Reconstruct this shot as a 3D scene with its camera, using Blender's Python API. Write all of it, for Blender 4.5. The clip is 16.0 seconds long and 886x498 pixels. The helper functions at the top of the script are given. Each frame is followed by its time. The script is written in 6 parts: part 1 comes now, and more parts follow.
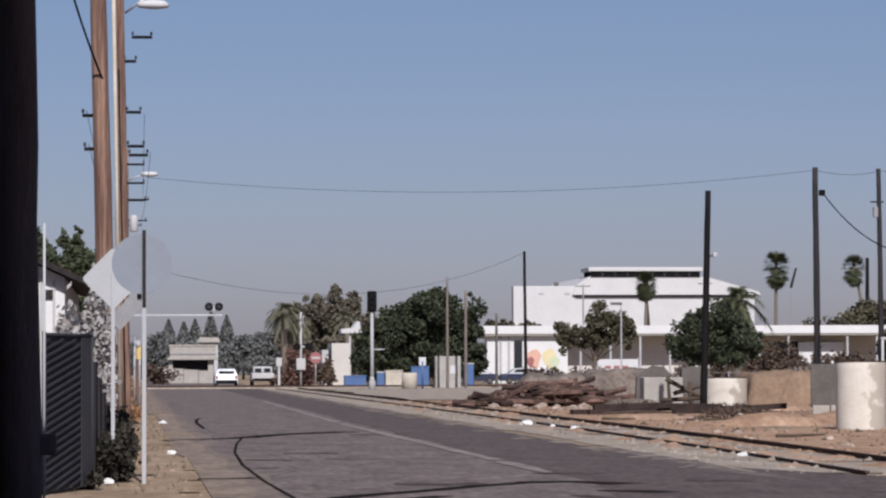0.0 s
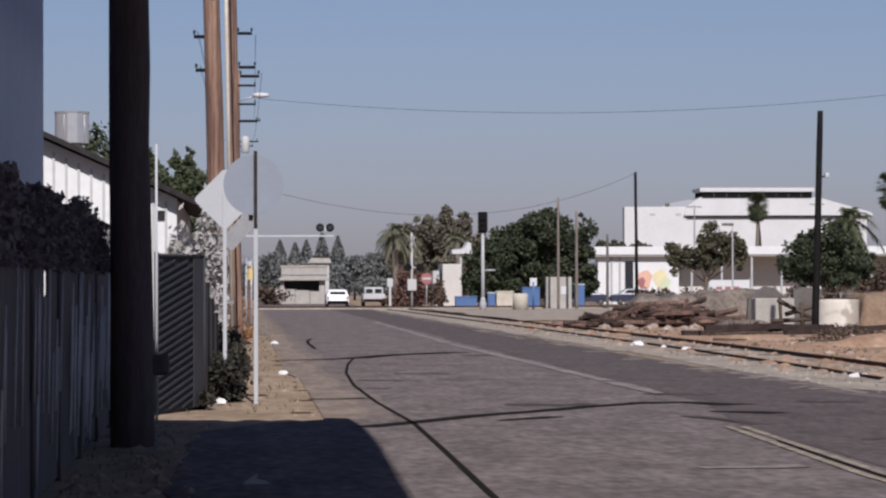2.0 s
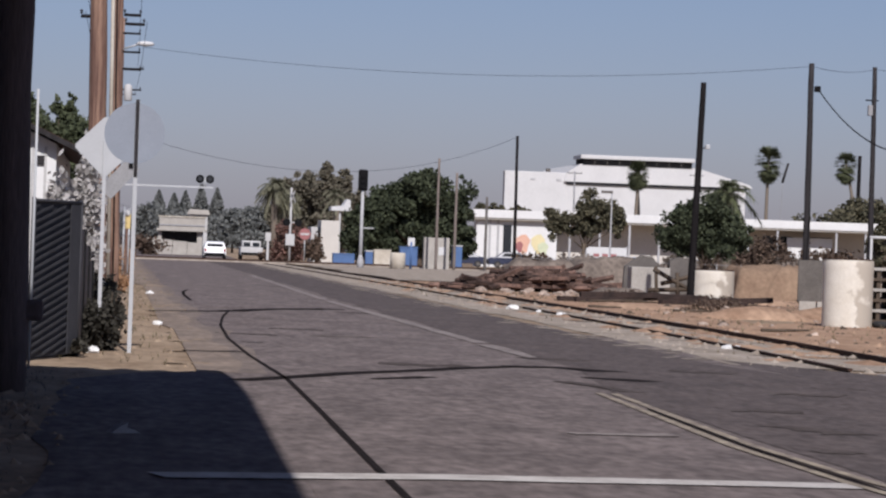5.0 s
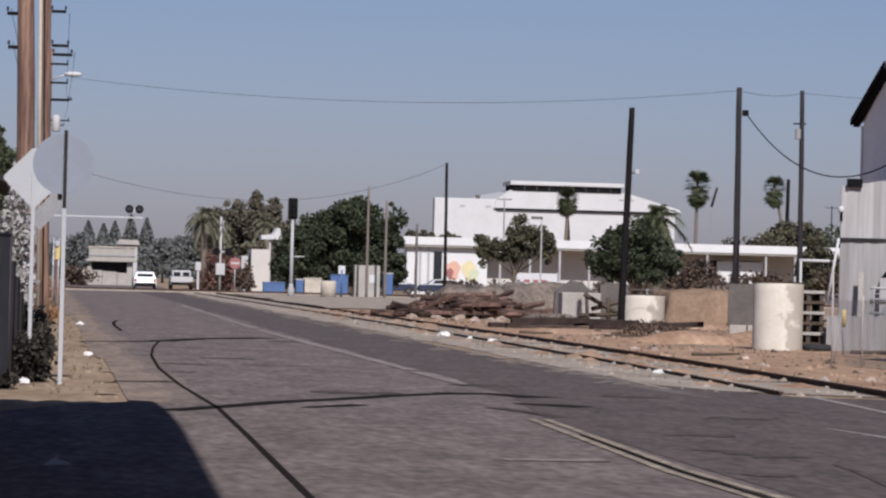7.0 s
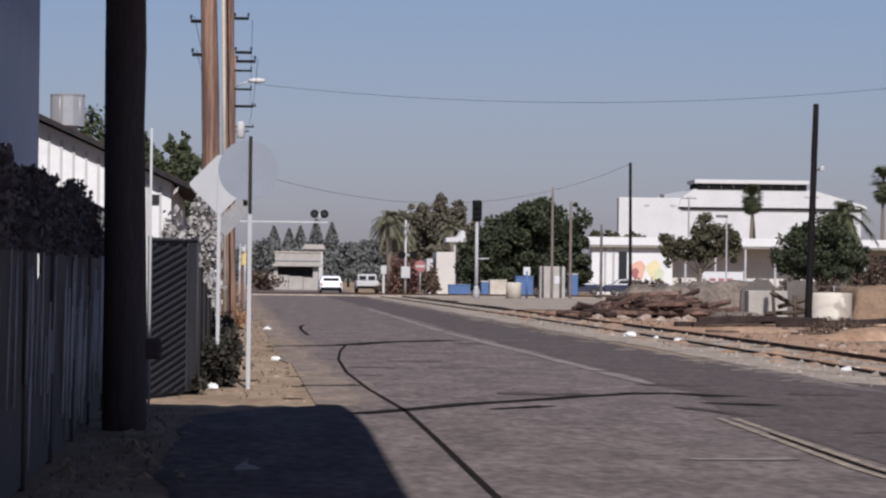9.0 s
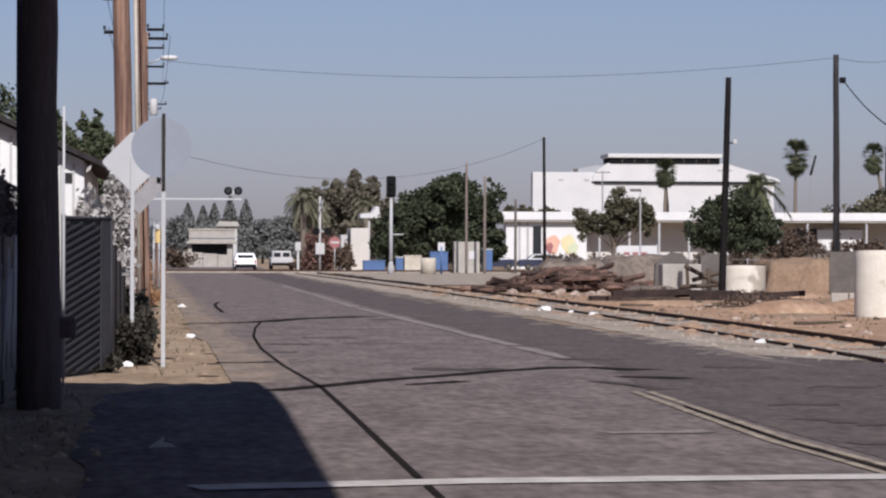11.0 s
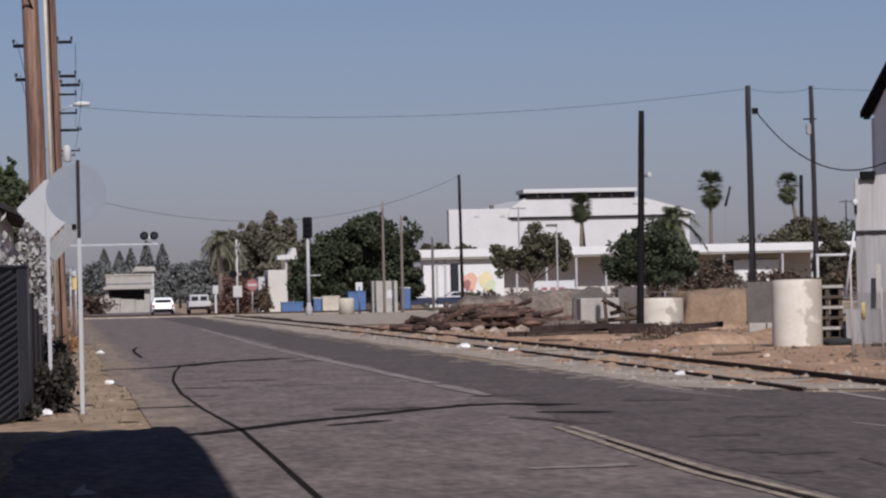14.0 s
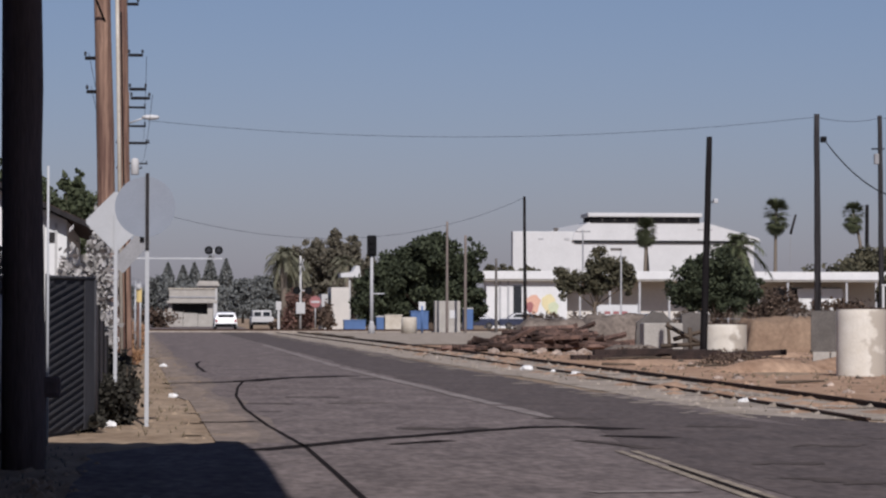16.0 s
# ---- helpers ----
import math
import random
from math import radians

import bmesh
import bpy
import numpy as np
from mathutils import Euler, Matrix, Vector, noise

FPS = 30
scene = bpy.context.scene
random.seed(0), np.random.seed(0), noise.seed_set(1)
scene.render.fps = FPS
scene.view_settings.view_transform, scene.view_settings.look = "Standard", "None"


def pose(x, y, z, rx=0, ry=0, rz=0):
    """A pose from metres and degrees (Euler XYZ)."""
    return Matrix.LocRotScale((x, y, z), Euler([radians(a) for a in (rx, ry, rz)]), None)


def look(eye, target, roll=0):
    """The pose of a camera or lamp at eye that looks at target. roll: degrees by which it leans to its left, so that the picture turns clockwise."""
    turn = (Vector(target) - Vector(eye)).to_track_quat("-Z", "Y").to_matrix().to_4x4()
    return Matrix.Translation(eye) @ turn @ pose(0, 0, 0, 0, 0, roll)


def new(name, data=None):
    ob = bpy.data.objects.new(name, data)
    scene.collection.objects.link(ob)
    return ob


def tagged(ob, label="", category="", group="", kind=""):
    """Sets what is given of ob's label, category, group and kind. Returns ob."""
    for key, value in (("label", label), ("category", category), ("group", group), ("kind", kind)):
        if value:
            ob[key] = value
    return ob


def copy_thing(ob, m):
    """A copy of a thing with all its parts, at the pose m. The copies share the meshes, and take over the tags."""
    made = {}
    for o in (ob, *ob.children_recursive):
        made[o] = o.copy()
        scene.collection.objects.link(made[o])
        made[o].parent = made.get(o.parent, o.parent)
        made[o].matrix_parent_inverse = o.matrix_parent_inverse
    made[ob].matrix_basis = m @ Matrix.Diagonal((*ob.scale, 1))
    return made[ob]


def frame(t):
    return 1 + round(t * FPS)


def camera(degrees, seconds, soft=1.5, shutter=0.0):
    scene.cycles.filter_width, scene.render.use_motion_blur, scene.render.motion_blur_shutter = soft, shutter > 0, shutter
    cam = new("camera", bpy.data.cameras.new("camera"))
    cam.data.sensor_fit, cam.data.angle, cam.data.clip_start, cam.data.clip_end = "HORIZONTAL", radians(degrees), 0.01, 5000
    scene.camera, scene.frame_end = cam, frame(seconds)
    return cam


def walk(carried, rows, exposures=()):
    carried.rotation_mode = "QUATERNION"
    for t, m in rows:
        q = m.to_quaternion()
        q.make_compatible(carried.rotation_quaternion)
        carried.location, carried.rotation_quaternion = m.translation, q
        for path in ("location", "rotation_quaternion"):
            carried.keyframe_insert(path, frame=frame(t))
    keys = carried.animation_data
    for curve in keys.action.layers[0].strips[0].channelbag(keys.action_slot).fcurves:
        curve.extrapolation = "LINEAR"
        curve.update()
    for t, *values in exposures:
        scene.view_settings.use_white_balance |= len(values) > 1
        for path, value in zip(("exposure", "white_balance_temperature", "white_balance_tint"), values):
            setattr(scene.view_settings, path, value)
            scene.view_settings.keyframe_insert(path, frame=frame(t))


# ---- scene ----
cam = camera(16.0, 16.0, soft=2.3)
EYE = (0.0, 0.0, 1.65)
PATH = [  # seconds, heading right of the road, pitch, roll (degrees)
    (0, 5.636, 2.130, -0.184), (0.5, 4.509, 1.622, -0.685), (1, 3.811, 1.415, -0.831), (1.5, 3.504, 1.185, -0.578),
    (2, 3.617, 0.696, -0.158), (2.5, 4.030, 0.323, -0.099), (3, 4.367, 0.066, 0.415), (3.5, 4.614, -0.141, 0.912),
    (5.8, 6.179, 0.136, 2.290), (6, 6.254, 0.241, 2.058), (6.5, 7.038, 0.389, 1.876), (7, 7.084, 0.515, 1.462),
    (7.5, 5.754, 0.621, 1.080), (8, 4.190, 0.725, 0.876), (8.2, 3.971, 0.751, 0.871), (10.3, 3.613, -0.078, 0.431),
    (10.5, 5.023, 0.254, 0.381), (11, 5.286, 0.047, 0.164), (11.5, 7.607, 0.220, 0.111), (12, 9.299, 0.239, -0.022),
    (12.5, 9.719, -0.074, -0.196), (13, 9.559, 0.135, -0.865), (13.5, 8.191, 0.414, -1.070), (14, 6.796, 0.738, -1.247),
    (14.5, 6.076, 1.060, -0.958), (15, 5.614, 1.338, -0.261), (15.5, 5.511, 1.541, 0.012), (16, 5.649, 1.125, 0.121),
]
EXPOSURES = [(t, s, k, 11.5) for t, s, k in ((0, 0.0, 6250), (8.2, 0.0, 6250), (10.0, 0.26, 6400), (10.4, 0.40, 6500), (10.7, 0.31, 6450), (11.0, 0.13, 6300), (12.5, 0.07, 6250), (13.0, -0.14, 6250), (13.5, -0.19, 6250), (16, -0.18, 6250))]
SWAY = {14.5: -0.02, 15: -0.042, 15.5: -0.05, 16: -0.055}      # the last seconds drift a little to the left
walk(cam, [(t, pose(EYE[0] + SWAY.get(t, 0.0), EYE[1], EYE[2], 90 + p, 0, -y) @ pose(0, 0, 0, 0, 0, r)) for t, y, p, r in PATH], EXPOSURES)

# ---- world and sun ----
SUN_AZ, SUN_EL = 3.0, 42.0      # degrees right of straight behind, and up
world = bpy.data.worlds.new("sky")
scene.world = world
world.use_nodes = True
wn, wl = world.node_tree.nodes, world.node_tree.links
sky = wn.new("ShaderNodeTexSky")
sky.sky_type = "NISHITA"
sky.sun_disc = False
sky.sun_elevation = radians(SUN_EL)
sky.sun_rotation = radians(180 - SUN_AZ)
sky.air_density, sky.dust_density, sky.ozone_density, sky.altitude = 1.0, 0.7, 3.0, 80
haze = wn.new("ShaderNodeVectorMath")      # smoggy valley air: a little more violet than clean air
haze.operation = "MULTIPLY"
air = wn.new("ShaderNodeTexCoord")
up = wn.new("ShaderNodeSeparateXYZ")
wl.new(air.outputs["Generated"], up.inputs[0])
layer = wn.new("ShaderNodeValToRGB")      # smog thins out with height
layer.color_ramp.elements[0].position, layer.color_ramp.elements[1].position = 0.0, 0.13
layer.color_ramp.elements[0].color, layer.color_ramp.elements[1].color = (0.786, 0.734, 1.0, 1), (0.822, 0.79, 0.932, 1)
wl.new(up.outputs["Z"], layer.inputs["Fac"])
wl.new(layer.outputs["Color"], haze.inputs[1])
wl.new(sky.outputs["Color"], haze.inputs[0])
wl.new(haze.outputs["Vector"], wn["Background"].inputs["Color"])
wn["Background"].inputs["Strength"].default_value = 0.0675
sun = new("sun", bpy.data.lights.new("sun", "SUN"))
sun.data.energy, sun.data.angle, sun.data.color = 5.0, radians(0.55), (1.0, 0.94, 0.895)
sd = Vector((math.sin(radians(SUN_AZ)) * math.cos(radians(SUN_EL)), -math.cos(radians(SUN_AZ)) * math.cos(radians(SUN_EL)), math.sin(radians(SUN_EL))))
sun.matrix_world = look(sd * 100, (0, 0, 0))


# ---- materials ----
def mat(name, color, rough=0.8, scale=3.0, vary=0.25, bump=0.2, metal=0.0, second=None, fine=None, stretch=(1, 1, 1), per_object=0.0, spec=0.3):
    """A surface with broad stains (scale per metre), fine grain and relief; second: the stain colour."""
    m = bpy.data.materials.new(name)
    m.use_nodes = True
    n, l = m.node_tree.nodes, m.node_tree.links
    b = n["Principled BSDF"]
    b.inputs["Roughness"].default_value, b.inputs["Metallic"].default_value = rough, metal
    b.inputs["Specular IOR Level"].default_value = spec
    co = n.new("ShaderNodeTexCoord")
    mp = n.new("ShaderNodeMapping")
    mp.inputs["Scale"].default_value = stretch
    l.new(co.outputs["Object"], mp.inputs["Vector"])
    big = n.new("ShaderNodeTexNoise")
    big.inputs["Scale"].default_value, big.inputs["Detail"].default_value, big.inputs["Roughness"].default_value = scale, 5, 0.62
    small = n.new("ShaderNodeTexNoise")
    small.inputs["Scale"].default_value, small.inputs["Detail"].default_value = fine or scale * 14, 4
    for t in (big, small):
        l.new(mp.outputs["Vector"], t.inputs["Vector"])
    ramp = n.new("ShaderNodeValToRGB")
    ramp.color_ramp.elements[0].position, ramp.color_ramp.elements[1].position = 0.33, 0.67
    dark = second or tuple(c * (1 - vary) for c in color)
    ramp.color_ramp.elements[0].color, ramp.color_ramp.elements[1].color = (*dark, 1), (*color, 1)
    l.new(big.outputs["Fac"], ramp.inputs["Fac"])
    grain = n.new("ShaderNodeMapRange")
    grain.inputs["From Min"].default_value, grain.inputs["From Max"].default_value = 0.3, 0.7
    grain.inputs["To Min"].default_value, grain.inputs["To Max"].default_value = 1 - vary * 0.6, 1 + vary * 0.4
    l.new(small.outputs["Fac"], grain.inputs["Value"])
    mul = n.new("ShaderNodeVectorMath")
    mul.operation = "SCALE"
    l.new(ramp.outputs["Color"], mul.inputs[0])
    l.new(grain.outputs["Result"], mul.inputs["Scale"])
    last = mul
    if per_object:
        info = n.new("ShaderNodeObjectInfo")
        rg = n.new("ShaderNodeMapRange")
        rg.inputs["To Min"].default_value, rg.inputs["To Max"].default_value = 1 - per_object, 1 + per_object
        l.new(info.outputs["Random"], rg.inputs["Value"])
        last = n.new("ShaderNodeVectorMath")
        last.operation = "SCALE"
        l.new(mul.outputs["Vector"], last.inputs[0])
        l.new(rg.outputs["Result"], last.inputs["Scale"])
    l.new(last.outputs["Vector"], b.inputs["Base Color"])
    if bump:
        bp = n.new("ShaderNodeBump")
        bp.inputs["Strength"].default_value, bp.inputs["Distance"].default_value = bump, 0.02
        l.new(small.outputs["Fac"], bp.inputs["Height"])
        l.new(bp.outputs["Normal"], b.inputs["Normal"])
    return m


def leaf_mat(name, color, second):
    m = bpy.data.materials.new(name)
    m.use_nodes = True
    n, l = m.node_tree.nodes, m.node_tree.links
    b = n["Principled BSDF"]
    b.inputs["Roughness"].default_value = 0.75
    b.inputs["Specular IOR Level"].default_value = 0.12
    geo = n.new("ShaderNodeNewGeometry")
    ramp = n.new("ShaderNodeValToRGB")
    ramp.color_ramp.elements[0].color, ramp.color_ramp.elements[1].color = (*second, 1), (*color, 1)
    l.new(geo.outputs["Random Per Island"], ramp.inputs["Fac"])
    l.new(ramp.outputs["Color"], b.inputs["Base Color"])
    thin, both = n.new("ShaderNodeBsdfTranslucent"), n.new("ShaderNodeMixShader")
    both.inputs["Fac"].default_value = 0.15
    l.new(ramp.outputs["Color"], thin.inputs["Color"])
    l.new(b.outputs["BSDF"], both.inputs[1])
    l.new(thin.outputs["BSDF"], both.inputs[2])
    l.new(both.outputs["Shader"], n["Material Output"].inputs["Surface"])
    return m


M_GROUND = mat("dry_dirt", (0.34, 0.26, 0.185), 1.0, 0.8, 0.4, 0.6, second=(0.22, 0.16, 0.11), fine=6, stretch=(1, 0.5, 1), spec=0.05)
M_SAND = mat("sandy_soil", (0.40, 0.275, 0.19), 1.0, 0.9, 0.4, 0.8, second=(0.26, 0.165, 0.11), fine=6, stretch=(1, 0.5, 1), spec=0.05)
M_GRAVEL = mat("pale_gravel", (0.37, 0.32, 0.27), 0.95, 1.2, 0.3, 0.8, second=(0.24, 0.20, 0.16), fine=9, stretch=(1, 0.5, 1), spec=0.05)
M_ASPHALT = mat("worn_asphalt", (0.190, 0.158, 0.150), 1.0, 1.1, 0.55, 0.6, second=(0.118, 0.099, 0.095), fine=6, stretch=(1.3, 0.42, 1), spec=0.05)
M_ASPHALT2 = mat("darker_asphalt", (0.120, 0.099, 0.094), 1.0, 1.4, 0.5, 0.6, second=(0.084, 0.071, 0.069), fine=7, stretch=(1.3, 0.42, 1), spec=0.05)
M_TAR = mat("tar_seam", (0.022, 0.018, 0.018), 1.0, 4, 0.3, 0.1, spec=0.02)
M_WHITE_LINE = mat("worn_white_paint", (0.56, 0.53, 0.50), 0.9, 2.5, 0.35, 0.1, second=(0.36, 0.33, 0.31), spec=0.05)
M_YELLOW_LINE = mat("worn_yellow_paint", (0.38, 0.325, 0.25), 0.9, 2.2, 0.5, 0.1, second=(0.17, 0.14, 0.12), spec=0.05)
M_FADED = mat("faded_paint", (0.285, 0.25, 0.235), 1.0, 1.5, 0.4, 0.1, second=(0.155, 0.132, 0.124), spec=0.05)
M_WORN_WHITE = mat("thin_worn_white_paint", (0.36, 0.33, 0.31), 0.95, 2.5, 0.45, 0.1, second=(0.15, 0.13, 0.122), spec=0.05)
M_PATCH = mat("dark_asphalt_patch", (0.105, 0.087, 0.081), 1.0, 2, 0.4, 0.5, fine=9, stretch=(1, 0.4, 1), spec=0.05)
M_FADED2 = mat("bleached_asphalt", (0.165, 0.138, 0.127), 1.0, 2, 0.4, 0.5, fine=9, stretch=(1, 0.4, 1), spec=0.05)
M_RUST = mat("rusty_steel", (0.075, 0.042, 0.030), 0.8, 3, 0.4, 0.3)
M_TIE = mat("weathered_tie", (0.10, 0.075, 0.055), 0.9, 3, 0.4, 0.4)
M_TIE_DARK = mat("creosoted_tie", (0.052, 0.034, 0.029), 0.95, 2.2, 0.5, 0.4, second=(0.022, 0.016, 0.015))
M_POLE = mat("brown_pole_wood", (0.33, 0.21, 0.15), 0.9, 1.4, 0.45, 0.6, second=(0.095, 0.05, 0.042), stretch=(9, 9, 0.35), fine=10)
M_POLE_DARK = mat("dark_pole_wood", (0.020, 0.018, 0.019), 1.0, 1.5, 0.35, 0.5, stretch=(5, 5, 0.4), fine=14, spec=0.03)
M_POLE_GREY = mat("grey_pole_wood", (0.045, 0.042, 0.044), 1.0, 1.5, 0.35, 0.4, stretch=(5, 5, 0.4), fine=14, spec=0.03)
M_BEAM = mat("reddish_timber", (0.15, 0.092, 0.072), 0.95, 1.5, 0.5, 0.4, second=(0.026, 0.017, 0.015), per_object=0.7)
M_GALV = mat("galvanised_steel", (0.50, 0.51, 0.52), 0.55, 2, 0.15, 0.05, metal=0.4)
M_SHINY = mat("bright_galvanised_sheet", (0.62, 0.63, 0.64), 0.45, 2, 0.1, 0.02, metal=0.6)
M_SLATBACK = mat("dark_slat_backing", (0.034, 0.034, 0.038), 0.85, 2, 0.3, 0.1)
M_SIGN_BACK = mat("aluminium_sign_back", (0.245, 0.27, 0.315), 0.8, 3, 0.08, 0.02)
M_SIGN_PALE = mat("pale_sign_back", (0.43, 0.44, 0.455), 0.8, 3, 0.06, 0.02)
M_SLAT = mat("grey_slats", (0.050, 0.050, 0.056), 0.75, 2, 0.3, 0.1)
# small dark fittings, and the dark pieces that stand in for shade
M_DARK = mat("dark_fittings_and_shade", (0.035, 0.038, 0.045), 0.75, 2, 0.3, 0.1)
# pole and fence posts: colour darkened for the shade they stand in
M_SHADEPOLE = mat("shade_dark_wood", (0.105, 0.080, 0.078), 0.95, 1.5, 0.35, 0.5, stretch=(5, 5, 0.4), fine=14)
M_DARK2 = mat("dark_mesh_fabric", (0.14, 0.113, 0.106), 0.85, 1.5, 0.5, 0.2, stretch=(4, 4, 0.5))
M_BLACK = mat("black_metal", (0.012, 0.012, 0.013), 0.9, 3, 0.2, 0.05, spec=0.05)
M_WHITE = mat("white_painted_wall", (0.56, 0.56, 0.56), 0.8, 0.4, 0.08, 0.05)
M_SHED = mat("white_shed_paint", (0.70, 0.70, 0.695), 0.8, 0.5, 0.08, 0.05)
M_WHITE2 = mat("dull_white_wall", (0.48, 0.475, 0.47), 0.8, 0.5, 0.12, 0.05)
M_BLUEWALL = mat("blue_grey_wall", (0.25, 0.30, 0.41), 0.9, 0.5, 0.1, 0.1)
M_CORR = mat("bare_corrugated_metal", (0.375, 0.362, 0.36), 0.75, 1.3, 0.14, 0.02, second=(0.265, 0.255, 0.25), stretch=(2.2, 2.2, 0.12), fine=5, per_object=0.22)
M_GABLE = mat("slate_grey_metal", (0.84, 0.85, 0.86), 0.85, 0.6, 0.10, 0.02)
M_CORR_W = mat("white_corrugated_metal", (0.67, 0.67, 0.66), 0.6, 0.6, 0.1, 0.03, stretch=(1.5, 1.5, 0.3))
M_ROOF = mat("pale_metal_roof", (0.55, 0.515, 0.485), 0.65, 0.5, 0.16, 0.05, second=(0.44, 0.41, 0.385))
M_CONC = mat("pale_concrete", (0.55, 0.51, 0.44), 0.9, 1.6, 0.2, 0.2, second=(0.42, 0.37, 0.30))
M_CONC2 = mat("grey_concrete", (0.40, 0.375, 0.34), 0.9, 1.2, 0.2, 0.2)
M_TRAILER = mat("white_trailer_side", (0.82, 0.89, 0.94), 0.5, 1.3, 0.12, 0.01, second=(0.67, 0.73, 0.78), stretch=(2.4, 2.4, 0.12), fine=6)
M_TRAILER_W = mat("bright_white_decal", (0.95, 0.96, 0.97), 0.4, 0.8, 0.03, 0.0)
M_RAILGREY = mat("dusty_grey_rail", (0.42, 0.37, 0.36), 0.8, 1.5, 0.2, 0.02)
M_FASCIA = mat("bright_white_wall", (0.66, 0.66, 0.655), 0.8, 0.4, 0.08, 0.03)
M_EARTH = mat("brown_packed_earth", (0.255, 0.180, 0.125), 1.0, 1.2, 0.3, 0.6, second=(0.195, 0.132, 0.092), fine=7, spec=0.05)
M_HEAP = mat("grey_tan_spoil", (0.215, 0.178, 0.15), 1.0, 1.1, 0.45, 0.8, second=(0.10, 0.083, 0.072), fine=6, spec=0.05)
M_TYRE = mat("tyre_rubber", (0.03, 0.03, 0.032), 0.85, 5, 0.2, 0.1)
M_TAUPE = mat("weathered_taupe_wood", (0.21, 0.175, 0.155), 0.9, 2, 0.3, 0.2, stretch=(4, 4, 0.4))
M_POST = mat("dull_grey_post", (0.30, 0.30, 0.31), 0.8, 3, 0.2, 0.05)
M_GLASS = mat("dark_glass", (0.02, 0.024, 0.03), 0.12, 1, 0.1, 0.0, spec=0.5)
M_CAR = mat("white_car_paint", (0.78, 0.78, 0.79), 0.3, 1, 0.03, 0.0, spec=0.5)
M_RED = mat("red_paint", (0.34, 0.14, 0.14), 0.7, 2, 0.2, 0.02)
M_BLUE = mat("blue_plastic", (0.08, 0.145, 0.30), 0.6, 2, 0.15, 0.02)
M_ORANGE = mat("orange_paint", (0.66, 0.40, 0.30), 0.7, 2, 0.1, 0.0)
M_YELLOW = mat("yellow_paint", (0.60, 0.46, 0.20), 0.6, 2, 0.1, 0.0)
M_MURAL = mat("pale_yellow_paint", (0.68, 0.60, 0.36), 0.7, 2, 0.1, 0.0)
M_VENT = mat("grey_vent_metal", (0.42, 0.42, 0.43), 0.7, 2, 0.2, 0.02)
M_STEEL = mat("dull_steel_plate", (0.135, 0.122, 0.112), 0.8, 1.5, 0.3, 0.05)
M_GREENPAINT = mat("green_paint", (0.56, 0.60, 0.42), 0.7, 2, 0.1, 0.0)
M_TAN = mat("tan_stucco", (0.58, 0.55, 0.51), 0.9, 0.6, 0.1, 0.05)
M_BARK = mat("bark", (0.13, 0.10, 0.075), 0.95, 4, 0.35, 0.5)
M_PALMBARK = mat("palm_trunk", (0.21, 0.175, 0.14), 0.95, 4, 0.3, 0.5, stretch=(1, 1, 4))
M_LEAF = leaf_mat("dark_green_leaves", (0.072, 0.084, 0.049), (0.030, 0.037, 0.024))
M_LEAF_OLIVE = leaf_mat("olive_leaves", (0.133, 0.119, 0.077), (0.056, 0.056, 0.038))
M_LEAF_GREY = leaf_mat("grey_green_leaves", (0.182, 0.163, 0.124), (0.091, 0.083, 0.062))
# the pale grey of distant haze is mixed into this leaf colour
M_LEAF_FAR = leaf_mat("haze_paled_far_leaves", (0.172, 0.178, 0.170), (0.136, 0.143, 0.140))
M_LEAF_MID = leaf_mat("green_leaves", (0.105, 0.121, 0.068), (0.041, 0.050, 0.030))
M_FROND = leaf_mat("grey_palm_fronds", (0.204, 0.198, 0.138), (0.096, 0.096, 0.066))
M_PALM = leaf_mat("palm_fronds", (0.115, 0.128, 0.068), (0.047, 0.054, 0.032))
M_PALM_DRY = leaf_mat("dry_palm_fronds", (0.22, 0.19, 0.12), (0.13, 0.11, 0.07))
M_DRYGRASS = leaf_mat("dry_orange_grass", (0.42, 0.24, 0.13), (0.27, 0.16, 0.09))
M_RED_LEAF = leaf_mat("rust_red_leaves", (0.21, 0.115, 0.095), (0.10, 0.065, 0.055))
M_VINE = leaf_mat("dark_vine_leaves", (0.15, 0.133, 0.128), (0.065, 0.058, 0.056))
M_VINE_FENCE = leaf_mat("dusty_vine_leaves", (0.19, 0.165, 0.17), (0.09, 0.08, 0.082))
M_BUSH_DARK = leaf_mat("dark_bush_leaves", (0.066, 0.062, 0.050), (0.024, 0.022, 0.019))
M_TANGLE = leaf_mat("grey_dry_vines", (0.529, 0.506, 0.494), (0.310, 0.299, 0.287))
M_BRUSH = leaf_mat("bare_brown_twigs", (0.14, 0.10, 0.075), (0.07, 0.05, 0.04))
M_PEEL = mat("peeling_white_paint", (0.68, 0.645, 0.575), 0.9, 1.5, 0.12, 0.2, second=(0.59, 0.545, 0.465))
pn, pk = M_PEEL.node_tree.nodes, M_PEEL.node_tree.links
pc_, ps_ = pn.new("ShaderNodeTexCoord"), pn.new("ShaderNodeSeparateXYZ")
pz = pn.new("ShaderNodeTexNoise")
pz.inputs["Scale"].default_value, pz.inputs["Detail"].default_value = 2.2, 6
pa, pr, pm = pn.new("ShaderNodeMath"), pn.new("ShaderNodeValToRGB"), pn.new("ShaderNodeMix")
pa.operation = "MULTIPLY_ADD"
pa.inputs[1].default_value = 0.55
pr.color_ramp.elements[0].position, pr.color_ramp.elements[1].position = 0.57, 0.66
pm.data_type = "RGBA"
pm.inputs["B"].default_value = (0.42, 0.375, 0.315, 1)
pk.new(pc_.outputs["Object"], pz.inputs["Vector"])
pk.new(pc_.outputs["Object"], ps_.inputs["Vector"])
